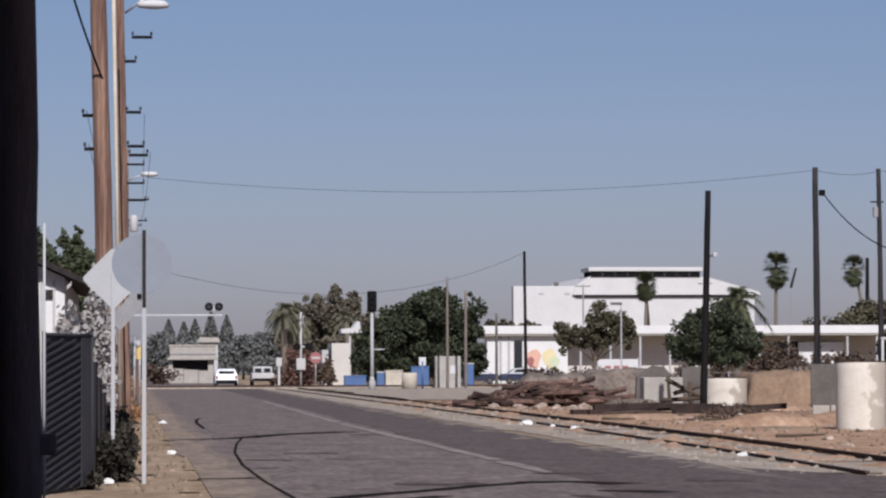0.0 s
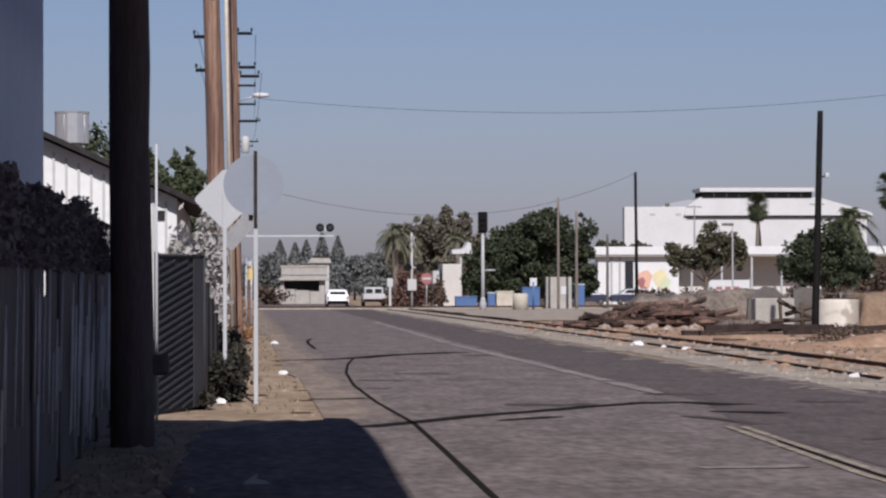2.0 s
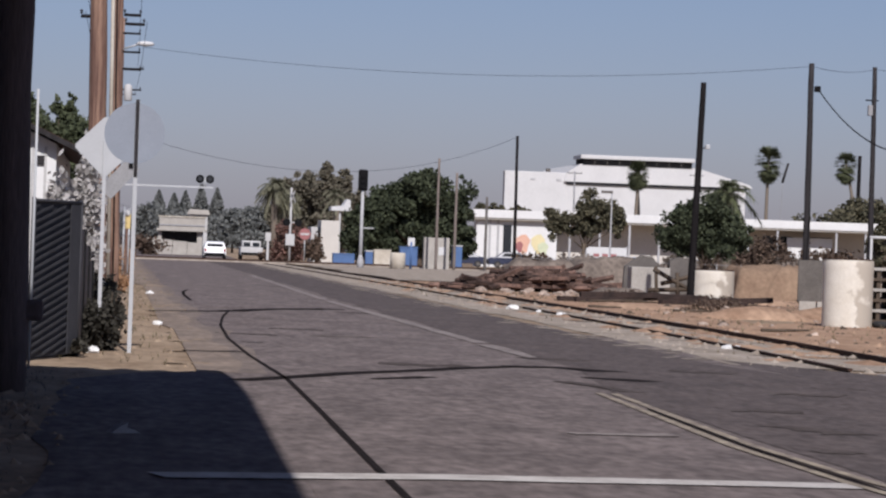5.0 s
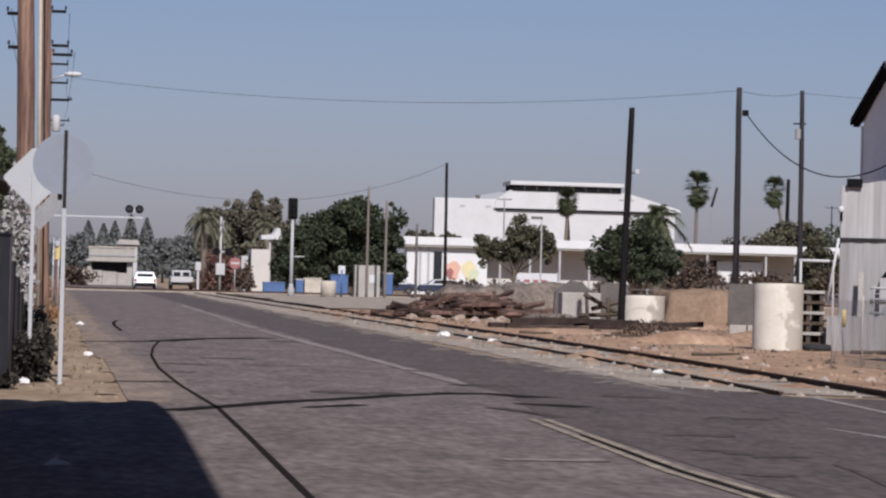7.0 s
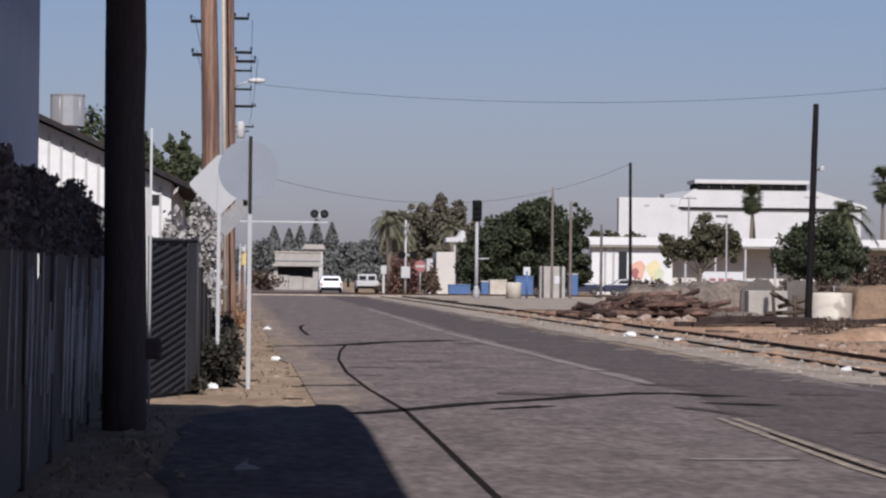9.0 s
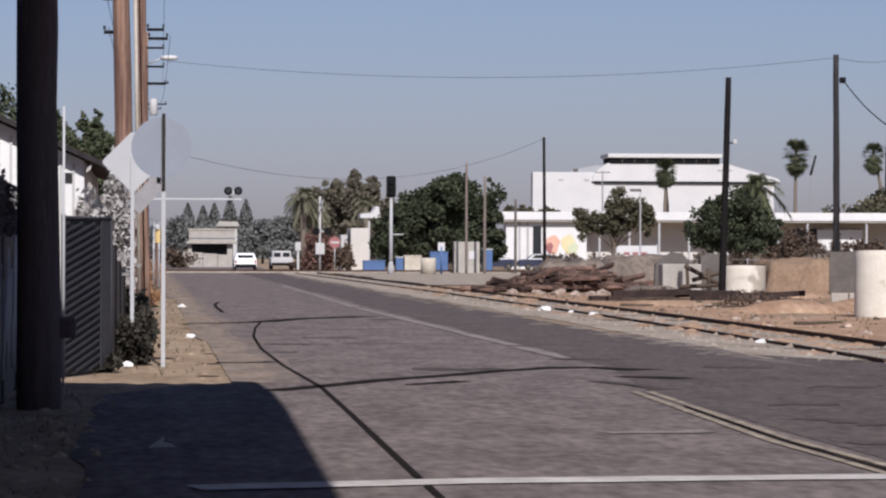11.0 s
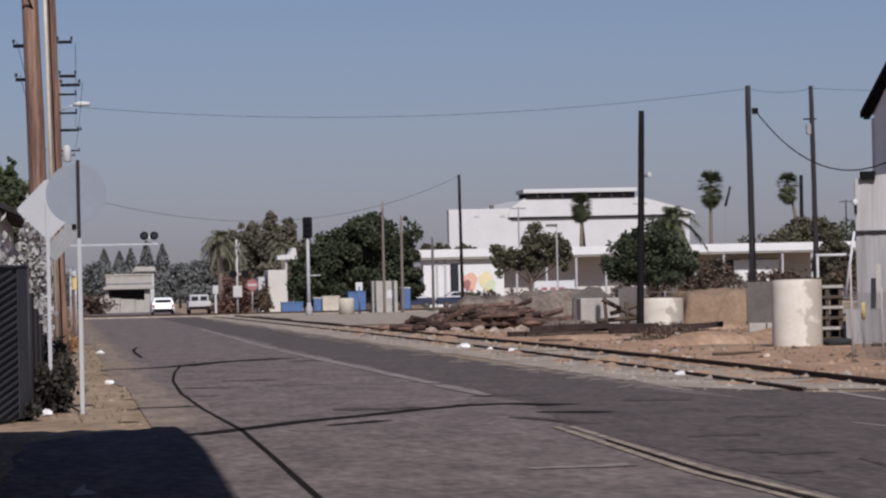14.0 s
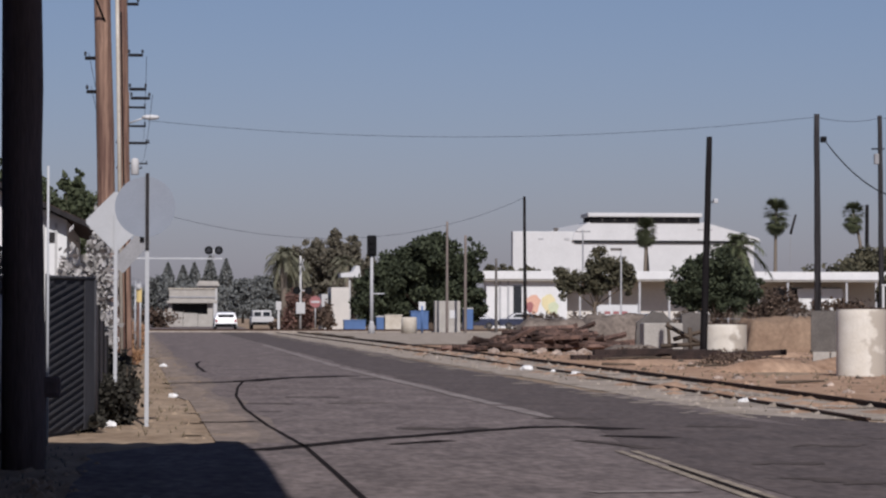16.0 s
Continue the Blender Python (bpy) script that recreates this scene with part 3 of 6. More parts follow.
def lobed_tree(name, x, y, lobes, trunk_h, trunk_r, material, label, seed, n, leaf, category="tree"):
    """A trunk, limbs and an uneven crown; lobes: (across, height, half width, half height) of each mass of leaves."""
    r = random.Random(seed)
    t = thing(name, x, y, 0, label, category)
    b = rod((0, 0, -0.1), (0.05, 0, trunk_h), trunk_r * 1.2, trunk_r * 0.8)
    pts = []
    total = sum(rx * rz for _, _, rx, rz in lobes)
    for dx, cz, rx, rz in lobes:
        b = rod((0.03, 0, trunk_h * 0.85), (dx, r.uniform(-0.3, 0.3) * rx, cz), trunk_r * 0.5, trunk_r * 0.15, 6, b)
        clumps = []
        for k in range(26):
            v = Vector((r.gauss(0, 1), r.gauss(0, 1), r.gauss(0, 1))).normalized() * r.uniform(0.15, 0.92)
            clumps.append((Vector((dx + v.x * rx, v.y * rx, cz + v.z * rz)), min(rx, rz) * r.uniform(0.26, 0.48)))
        for k in range(int(n * rx * rz / total)):
            c, q = r.choice(clumps)
            v = Vector((r.gauss(0, 1), r.gauss(0, 1), r.gauss(0, 0.8))).normalized() * q * r.random() ** 0.45
            if (c + v).z > 0.15:
                pts.append(c + v)
    part("trunk", b, M_BARK, t)
    mesh_part("crown", leaves(pts, leaf, r), material, t)
    return t


def palm(x, y, h, lean, label, seed, crown=1.6):
    r = random.Random(seed)
    t = thing("palm_tree", x, y, 0, label, "palm tree", group="palm trees")
    pts = [Vector((lean * (k / 6) ** 2, 0, (h - crown * 0.7) * k / 6 - (0.2 if k == 0 else 0))) for k in range(7)]
    part("trunk", taper(pts, [0.26 - 0.018 * k for k in range(7)], 9), M_PALMBARK, t)
    p = pts[-1]
    for nm, mt, count, lo, hi in (("frond_crown", M_PALM, 90, -0.8, 1.3), ("frond_skirt", M_PALM, 70, -1.5, -0.3)):
        if nm == "frond_skirt":
            p = p - Vector((0, 0, 0.45 * crown))
        vs, fs = [], []
        for k in range(count):
            a, e = r.uniform(0, 2 * math.pi), r.uniform(lo, hi)
            d = Vector((math.cos(a) * math.cos(e), math.sin(a) * math.cos(e), math.sin(e)))
            s = d.cross(Vector((0, 0, 1))).normalized()
            up = s.cross(d)
            ln = crown * r.uniform(0.5, 0.72)
            hub = p + d * ln
            for j in range(11):   # blades of the fan
                g = (j - 5) / 5 * 1.25
                tip = hub + (d * math.cos(g) + s * math.sin(g)) * crown * 0.5 + Vector((0, 0, -0.12 * crown * r.random()))
                side = (s * math.cos(g) - d * math.sin(g)) * 0.045 * crown
                i = len(vs)
                vs += [hub - side, hub + side, tip]
                fs.append((i, i + 1, i + 2))
            i = len(vs)
            vs += [p - s * 0.03, p + s * 0.03, hub + s * 0.03, hub - s * 0.03]
            fs.append((i, i + 1, i + 2, i + 3))
        me = bpy.data.meshes.new(nm)
        me.from_pydata(vs, [], fs)
        mesh_part(nm, me, mt, t)
    return t


def feather_palm(x, y, h, reach, label, seed, count=64, material=None):
    """A stout trunk and long arching fronds set with leaflets."""
    r = random.Random(seed)
    t = thing("feather_palm", x, y, 0, label, "palm tree", group="feather palms")
    part("trunk", taper([(0, 0, -0.2), (0.05, 0, h * 0.5), (0, 0, h)], [0.34, 0.28, 0.32], 10), M_PALMBARK, t)
    for k in range(count):
        a_, e = r.uniform(0, 6.28), r.uniform(-0.9, 1.4)
        d = Vector((math.cos(a_), math.sin(a_), 0))
        s = Vector((-d.y, d.x, 0))
        vs, fs = [], []
        ln = reach * r.uniform(0.8, 1.15)
        spine = [Vector((0, 0, h - 0.1)) + d * ln * math.cos(e) * u + Vector((0, 0, ln * (math.sin(e) * u - 0.62 * u * u))) for u in (0, 0.12, 0.25, 0.4, 0.55, 0.7, 0.85, 1.0)]
        for j in range(7):
            p, q = spine[j], spine[j + 1]
            i = len(vs)
            vs += [p - s * 0.03, p + s * 0.03, q + s * 0.03, q - s * 0.03]
            fs.append((i, i + 1, i + 2, i + 3))
            for m in range(4):
                c = p.lerp(q, m / 4)
                for sg in (-1, 1):
                    tip = c + s * sg * 0.42 * reach / 2 * (1.1 - j * 0.09) + (q - p) * 1.2 + Vector((0, 0, r.uniform(-0.3, 0.05)))
                    i = len(vs)
                    vs += [c, c + (q - p) * 0.3, tip]
                    fs.append((i, i + 1, i + 2))
        me = bpy.data.meshes.new("frond")
        me.from_pydata(vs, [], fs)
        mesh_part("frond", me, material or M_FROND, t)
    return t


def brush(name, x, y, w, d, h, material, label, seed, n=900, leaf=0.1, category="bush", kind=""):
    """A low bush or clump of dry growth: stems and blades."""
    r = random.Random(seed)
    t = thing(name, x, y, 0, label, category, kind=kind)
    b = None
    for k in range(9):
        a = r.uniform(0, 6.28)
        c = rod((r.uniform(-.1, .1) * w, r.uniform(-.1, .1) * d, -0.03), (0.38 * w * math.cos(a), 0.38 * d * math.sin(a), h * r.uniform(0.5, 0.85)), 0.02, 0.006, 5)
        if y < 75:
            part("stem", c, M_BARK, t)
        else:
            b = merge(b, c)
    if b is not None:
        part("undergrowth", b, M_BARK, t)
    pts = []
    lumps = [(r.uniform(-0.36, 0.36) * w, r.uniform(-0.36, 0.36) * d, r.uniform(0.15, 0.75) * h, r.uniform(0.5, 1.1)) for k in range(14)]
    for k in range(n):
        cx, cy, cz, s = r.choice(lumps)
        pts.append((cx + r.gauss(0, 0.09) * w * s, cy + r.gauss(0, 0.09) * d * s, max(0.02, min(h, cz + r.gauss(0, 0.12) * h * s))))
    mesh_part("foliage", leaves(pts, leaf, r), material, t)
    return t


# ---- poles and wires ----
def utility_pole(x, y, h, r, material, label, lean=(0, 0), arms=(), group="utility poles", name="utility_pole"):
    t = thing(name, x, y, 0, label, "utility pole", group=group)
    wob = random.Random(int(x * 10 + y))
    ks = range(13)
    pts = [(lean[0] * k / 12 + wob.uniform(-0.05, 0.05) * r, lean[1] * k / 12, h * k / 12 - (0.3 if k == 0 else 0)) for k in ks]
    part("pole", taper(pts, [r * (1 - 0.022 * k) * wob.uniform(0.97, 1.03) for k in ks]), material, t)
    for z, w, off in arms:
        xx = lean[0] * z / h + off
        part("crossarm", box(xx - w / 2, xx + w / 2, -0.04, 0.04, z - 0.035, z + 0.035, 0.008, None), M_POLE_DARK, t)
        for e in (-0.46, 0.46):
            b = lathe([(0.014, 0), (0.035, 0.015), (0.02, 0.04), (0.035, 0.06), (0.014, 0.09)], 8)
            bmesh.ops.translate(b, vec=(xx + e * w, 0, z + 0.05), verts=b.verts)
            part("insulator", b, M_DARK, t)
    return t


def wire(p, q, sag, r, label, n=28):
    p, q = Vector(p), Vector(q)
    pts = [p.lerp(q, k / n) - Vector((0, 0, 4 * sag * (k / n) * (1 - k / n))) - p for k in range(n + 1)]
    t = thing("overhead_wire", p.x, p.y, p.z, label, "wire", group="overhead wires")
    part("cable", tube(pts, r), M_BLACK, t)
    return t


# the line of poles on the verge
up = utility_pole(-0.475, 66, 13, 0.205, M_POLE, "tall brown wooden utility pole on the verge", (-0.32, 0), ((6.2, 0.34, -0.2), (6.9, 0.34, -0.22)))
part("riser_conduit", rod((0.245, -0.1, 0), (0.05, -0.1, 11.5), 0.04), M_CONC, up, "pale riser conduit")
up = utility_pole(-0.17, 78, 14, 0.155, M_POLE, "tall reddish wooden utility pole on the verge", (-0.20, 0), ((7.94, 0.36, 0.32), (7.1, 0.42, 0.36), (6.88, 0.48, 0.42), (9.8, 0.5, 0.55), (9.2, 0.3, 0.25)))
second_pole = up
part("riser_conduit", rod((0.02, -0.17, 0), (-0.16, -0.17, 9.0), 0.02), M_POLE_DARK, up, "dark riser conduit")
up = utility_pole(-0.3, 110, 12, 0.15, M_POLE, "brown wooden utility pole with lamp and transformer", (-0.1, 0), ((8.05, 0.8, 0.4), (7.45, 0.8, 0.45), (8.7, 0.8, 0.4)))
b = lathe([(0.12, 0), (0.14, 0.03), (0.14, 0.48), (0.11, 0.55), (0.04, 0.58)], 14)
bmesh.ops.translate(b, vec=(0.36, -0.2, 6.35), verts=b.verts)
part("transformer_can", b, M_WHITE2, up, "white transformer can")
part("lamp_arm", rod((0, 0, 8.1), (0.75, -0.3, 8.35), 0.03), M_GALV, up)
b = lathe([(0.02, 0), (0.13, 0.03), (0.16, 0.10), (0.12, 0.16), (0.03, 0.18)], 14)
bmesh.ops.scale(b, vec=(2.0, 1, 1), verts=b.verts)
bmesh.ops.translate(b, vec=(0.9, -0.3, 8.25), verts=b.verts)
part("lamp_head", b, M_WHITE, up, "white lamp head")
utility_pole(-0.3, 150, 12, 0.16, M_POLE, "brown wooden utility pole far along the verge", (0, 0), ((9.6, 1.6, 0.3), (8.6, 1.4, 0.3)))
utility_pole(-0.4, 195, 12, 0.16, M_POLE, "brown wooden utility pole far along the verge", (0, 0), ((10.4, 1.6, 0.2),))

part("lamp_arm", rod((0, 0, 10.4), (0.5, -0.3, 10.75), 0.03), M_GALV, second_pole)
b = lathe([(0.02, 0), (0.14, 0.03), (0.17, 0.10), (0.12, 0.18), (0.03, 0.2)], 14)
bmesh.ops.scale(b, vec=(2.5, 1.2, 1.15), verts=b.verts)
bmesh.ops.translate(b, vec=(0.68, -0.3, 10.46), verts=b.verts)
part("lamp_head", b, M_WHITE, second_pole, "white lamp head")
for x0, z0, x1, z1 in ((-0.95, 7.0, -0.9, 9.7), (-0.9, 6.3, -0.8, 8.7), (0.3, 7.9, 0.5, 9.7), (0.45, 6.95, 0.4, 8.7)):
    wire((x0, 66 if x0 < 0 else 78, z0), (x1, 150, z1), 0.5, 0.006, "thin wire running along the street")
wire((-1.75, 63.5, 11.2), (-0.62, 65.86, 7.66), 0.25, 0.026, "slack black cable tied to the wooden pole")

# poles across the lot
utility_pole(32.3, 258, 11.1, 0.15, M_POLE_DARK, "dark wooden pole far across the lot", (-0.1, 0))
pb = utility_pole(20.3, 111.2, 7.9, 0.14, M_POLE_DARK, "leaning dark wooden pole beside the concrete planter", (0.22, 0))
part("floodlight_arm", rod((0.17, 0, 5.5), (0.42, 0, 5.6), 0.02), M_BLACK, pb)
part("floodlight", box(0.36, 0.52, -0.1, 0.1, 5.52, 5.68, 0.02), M_GALV, pb)
pc = utility_pole(22.75, 103.4, 8.25, 0.125, M_POLE_GREY, "grey wooden pole on the lot", (-0.05, 0))
part("cable_clamp", box(0.08, 0.28, -0.08, 0.08, 7.3, 7.5, 0.03), M_BLACK, pc)
pd = utility_pole(31.35, 130, 9.9, 0.13, M_POLE_GREY, "grey wooden pole with small transformer", (-0.1, 0))
part("small_transformer", box(-0.34, -0.14, -0.1, 0.1, 7.85, 8.3, 0.04), M_POST, pd)
part("bracket", rod((-0.45, 0, 8.5), (0.1, 0, 8.5), 0.03), M_BLACK, pd)
utility_pole(23.1, 78.5, 6.75, 0.105, M_POLE_DARK, "dark wooden pole in front of the mill", (0.05, 0))
utility_pole(23.0, 230, 8.2, 0.11, M_TAUPE, "thin grey pole near the crossing", (0, 0))
utility_pole(24.35, 230, 7.2, 0.12, M_TAUPE, "pale concrete pole near the crossing", (0, 0))
utility_pole(27.2, 235, 5.6, 0.12, M_STEEL, "short grey pole near the crossing", (0, 0))
wire((0.5, 110, 8.25), (22.7, 103.4, 8.15), 0.62, 0.007, "long black overhead wire across the street")
wire((22.7, 103.4, 8.15), (31.25, 130, 9.8), 0.15, 0.008, "black overhead wire between two poles")
wire((31.25, 130, 9.8), (44, 110, 8.6), 0.3, 0.008, "black overhead wire running to the mill")
wire((22.95, 103.4, 7.4), (23.1, 78.5, 6.52), 2.05, 0.02, "thick sagging black cable between poles")
wire((23.1, 78.5, 6.52), (31.5, 76.5, 6.65), 0.25, 0.02, "thick black cable past the mill roof")
wire((0.35, 195, 8.0), (32.2, 258, 11.0), 2.6, 0.012, "thin sagging overhead wire to the far pole")

# the big pole near the shade's edge
dp = utility_pole(-1.155, 33.0, 9.5, 0.235, M_SHADEPOLE, "thick dark wooden pole standing in shade", (-0.09, 0), (), "dark pole")
part("side_cleat", box(0.15, 0.38, -0.08, 0.08, 0.74, 0.96, 0.05), M_SHADEPOLE, dp)
fp = thing("steel_post", -1.06, 38.5, 0, "thin pale steel post by the pole", "post")
part("tube", rod((0, 0, -0.1), (0, 0, 3.4), 0.016), M_SIGN_PALE, fp)


# ---- signs ----
sp = thing("round_sign", 0.17, 45, 0, "round road sign seen from behind on a thin steel post", "road sign")
part("post", box(-0.03, 0.03, -0.02, 0.02, -0.2, 3.6, 0.006), M_SIGN_PALE, sp)
b = rod((0, -0.012, 3.12), (0, 0.012, 3.12), 0.43, None, 40)
bmesh.ops.translate(b, vec=(-0.03, 0.04, 0), verts=b.verts)
part("sign_plate", b, M_SIGN_BACK, sp, "grey back of a round sign plate")
part("post_channel", box(-0.026, 0.026, -0.032, -0.02, 2.5, 3.6, 0.004), M_POLE_GREY, sp, "dark upper channel of the post")
for z in (2.9, 3.35):
    part("bolt", rod((0, -0.035, z), (0, -0.02, z), 0.014, None, 6), M_BLACK, sp)
sp = thing("diamond_sign", -0.3, 50, 0, "diamond road sign seen from behind, tilted on its post", "road sign")
part("post", box(-0.03, 0.03, -0.02, 0.02, -0.2, 3.15, 0.006), M_SIGN_PALE, sp)
h = 0.35
b = prism([(-h + 0.04, -h), (h - 0.04, -h), (h, -h + 0.04), (h, h - 0.04), (h - 0.04, h), (-h + 0.04, h), (-h, h - 0.04), (-h, -h + 0.04)], 0.03, 0.045)
bmesh.ops.rotate(b, cent=(0, 0, 0), matrix=Matrix.Rotation(radians(45), 3, "Y"), verts=b.verts)
bmesh.ops.translate(b, vec=(0, 0, 3.05), verts=b.verts)
part("sign_plate", b, M_SIGN_PALE, sp, "pale grey back of a diamond plate")
b = box(-0.33, 0.33, 0.055, 0.07, -0.13, 0.13, 0.004)
bmesh.ops.rotate(b, cent=(0, 0, 0), matrix=Matrix.Rotation(radians(-48), 3, "Y"), verts=b.verts)
bmesh.ops.translate(b, vec=(0.24, 0, 2.56), verts=b.verts)
part("sign_plate", b, M_POST, sp, "grey back of a slanting oblong plate")
part("bracket", box(0.38, 0.45, 0.02, 0.09, 2.74, 2.84, 0.01), M_BLACK, sp)
for z in (2.75, 3.3):
    part("bolt", rod((0, 0.0, z), (0, 0.03, z), 0.014, None, 6), M_BLACK, sp)


# ---- fences and the left side ----
def slat_fence():
    t = thing("slatted_gate", -1.13, 41, 0, "dark gate panel with slanting grey slats", "gate", rz=73.8)
    L = 2.08
    for x in (0, L):
        part("post", rod((x, 0, -0.1), (x, 0, 2.12), 0.03), M_SLAT, t)
    part("top_rail", rod((0, 0, 2.08), (L, 0, 2.08), 0.022), M_SLAT, t)
    part("plain_panel", box(0.77 * L, L, -0.012, 0.0, 0.05, 2.05, 0.003), M_SLAT, t, "plain dark sheet beside the slats")
    part("backing_fabric", box(0, L, 0.01, 0.02, 0.04, 2.06), M_SLATBACK, t)
    for k in range(-4, 20):
        z0 = 0.06 + k * 0.1
        lo = max(0.0, (0.06 - z0) / 0.37) * L
        hi = min(0.76, (2.0 - z0) / 0.37) * L
        if hi - lo < 0.1:
            continue
        b = prism([(lo, z0 + 0.37 * lo / L), (hi, z0 + 0.37 * hi / L), (hi, z0 + 0.37 * hi / L + 0.035), (lo, z0 + 0.37 * lo / L + 0.035)], -0.012, 0.0)
        part("slat", b, M_SLAT, t)
    g = thing("dark_mesh_fence", -0.56, 43, 0, "dark sagging mesh fence running along the verge", "fence", rz=89)
    for k in range(5):
        part("post", rod((k * 2.4, 0, -0.1), (k * 2.4, 0, 1.97 - 0.24 * k), 0.028), M_BLACK, g)
        if k < 4:
            part("mesh_panel", prism([(k * 2.4, 0.03), (k * 2.4 + 2.4, 0.03), (k * 2.4 + 2.4, 1.69 - 0.24 * k), (k * 2.4 + 1.2, 1.74 - 0.24 * k), (k * 2.4, 1.93 - 0.24 * k)], 0.0, 0.02), M_DARK2, g)
    return t


slat_fence()


def vine_fence():
    t = thing("boundary_fence", -1.6, 10, 0, "dark mesh fence with a thick mass of vines on top", "fence", rz=90)
    L = 31
    for k in range(10):
        part("post", rod((k * L / 9, 0, -0.1), (k * L / 9, 0, 2.0), 0.03), M_SHADEPOLE, t)
    part("top_rail", rod((0, 0, 1.95), (L, 0, 1.95), 0.025), M_SHADEPOLE, t)
    for a, c in ((0, 15.45), (15.95, L)):
        part("mesh_panel", box(a, c, 0.0, 0.02, 0.03, 1.93), M_DARK2, t)
    part("torn_panel", box(15.45, 15.95, 0.0, 0.02, 0.03, 1.58), M_DARK2, t, "dark mesh torn off below the rail")
    r = random.Random(8)
    end = 25.7
    pts = [(21.5 + k * 5.4 / 220, 0.12 * math.cos(k * 0.31), 2.16 + 0.24 * math.sin(k * 0.31)) for k in range(221)]
    part("coiled_wire", tube(pts, 0.009, 4), M_SHADEPOLE, t, "coil of dark barbed wire")
    pts = []
    for k in range(21000):
        x = r.uniform(0, end)
        top = 0.40 + 0.006 * x + 0.07 * math.sin(x * 1.3) + 0.05 * math.sin(x * 3.1)
        top *= min(1.0, ((end - x) / 2.2) ** 0.5)
        z = 1.86 + (top + 0.04) * r.uniform(-0.1, 1.0)
        if 15.2 < x < 16.1 and 2.06 < z < 2.3 or noise.noise(Vector((x * 1.6, z * 3.5, 3.0))) > 0.34 and x > 13:
            continue
        pts.append((x, r.gauss(0, 0.05), z))
    # pale stems draw the streaks of light that come through the fence slits
    for k in range(70):
        x = r.uniform(18.5, 27.6) if k < 52 else r.uniform(9, 18)
        z0 = r.uniform(0.1, 0.9)
        part("slit_light_stem", rod((x, -0.03, z0), (x + r.uniform(-0.15, 0.15), -0.05, z0 + r.uniform(0.6, 1.2)), r.uniform(0.010, 0.018), 0.008, 5), M_WHITE2 if k % 3 == 0 else M_VENT, t)
    mesh_part("vines", leaves(pts, 0.042, r), M_VINE_FENCE, t, "dark dry vines")
    return t


vine_fence()
bf = thing("rusty_wire_fence", -1.15, 63, 0, "tangled grey wire fence behind the slats", "fence", rz=88)
for k in range(9):
    part("post", rod((k * 5, 0, -0.1), (k * 5, 0, 2.6), 0.03), M_GALV, bf)
for z in (0.3, 1.0, 1.7, 2.1, 2.4, 2.6):
    part("strand", rod((0, 0, z), (40, 0, z), 0.008, None, 5), M_GALV, bf)
b = bmesh.new()
for k in range(330):
    for sgn in (1, -1):
        x0 = k * 0.12
        v = [b.verts.new(c) for c in ((x0, 0, 0.1 if sgn > 0 else 2.1), (x0 + 0.008, 0, 0.1 if sgn > 0 else 2.1), (x0 + 1.2, 0, 2.1 if sgn > 0 else 0.1), (x0 + 1.192, 0, 2.1 if sgn > 0 else 0.1))]
        b.faces.new(v)
part("chain_link", b, M_GALV, bf)
brush("dark_bush", -0.28, 45.6, 0.7, 1.2, 0.72, M_BUSH_DARK, "dark dry bush beside the sign post", 36, 2600, 0.05)
brush("dark_bush", -0.22, 51.5, 0.6, 3, 1.0, M_BUSH_DARK, "dark dry bush at the foot of the fence", 31, 1800, 0.07)
brush("dark_bush", -0.2, 62, 0.45, 5, 0.9, M_BUSH_DARK, "dark dry bush on the verge", 32, 1000, 0.08)
brush("dry_vine_tangle", -0.9, 59.6, 1.15, 1.0, 3.6, M_TANGLE, "pale grey tangle of dry vines on wire", 38, 10000, 0.09)
brush("dry_vine_tangle", -1.1, 71, 1.1, 4, 3.2, M_TANGLE, "pale grey tangle of dry vines on wire", 39, 2600, 0.07)
brush("low_weeds", -0.6, 43.5, 0.5, 2, 0.3, M_BUSH_DARK, "low dark weeds at the foot of the fence", 33, 900, 0.07)
brush("dry_grass_clump", -0.1, 94, 0.8, 3, 1.0, M_DRYGRASS, "rust-orange clump of dry grass on the verge", 40, 1800, 0.06)
brush("dry_grass_clump", 0.2, 121, 0.9, 6, 0.95, M_DRYGRASS, "rust-orange clump of dry grass on the verge", 37, 2200, 0.06)
brush("dry_grass_clump", 0.25, 150, 1.3, 18, 1.1, M_DRYGRASS, "rust-orange clump of dry grass on the verge", 34, 2600, 0.12)
brush("dry_grass_clump", -0.2, 110, 0.6, 14, 0.7, M_DRYGRASS, "rust-orange clump of dry grass on the verge", 35, 1200, 0.1)

# the blue warehouse beside the pavement, and an unseen canopy added to cast shade
wh = thing("warehouse", -3.15, 10, 0, "tall blue-grey warehouse wall in shade", "building")
part("wall", corrugated((0, -24), (0, 40), 0, 9.5, 1.2, 0.003), M_BLUEWALL, wh)
part("core", box(-14, -0.05, -24, 39.95, 0, 9.4), M_BLUEWALL, wh)
part("roof", box(-14.3, 0.25, -24.3, 40.2, 9.4, 9.6, 0.03), M_GALV, wh)
cn = thing("loading_canopy", 0, 0, 0, "unseen flat ragged-edged canopy on the warehouse, added to shade the street", "canopy")
edge = random.Random(15)
o = [(-3.2, 11), (1.6, 11), (1.62, 12), (1.72, 20), (1.8, 26), (1.78, 30), (1.7, 31.9)]
o += [(1.4 - 0.23 * k, 31.8 + edge.uniform(-0.35, 0.25)) for k in range(20)] + [(-3.2, 31.9)]
b = prism(o, 6.6, 6.85)
for v in b.verts:
    v.co = (v.co.x, v.co.z, v.co.y)
bmesh.ops.recalc_face_normals(b, faces=b.faces[:])
part("deck", b, M_GALV, cn)
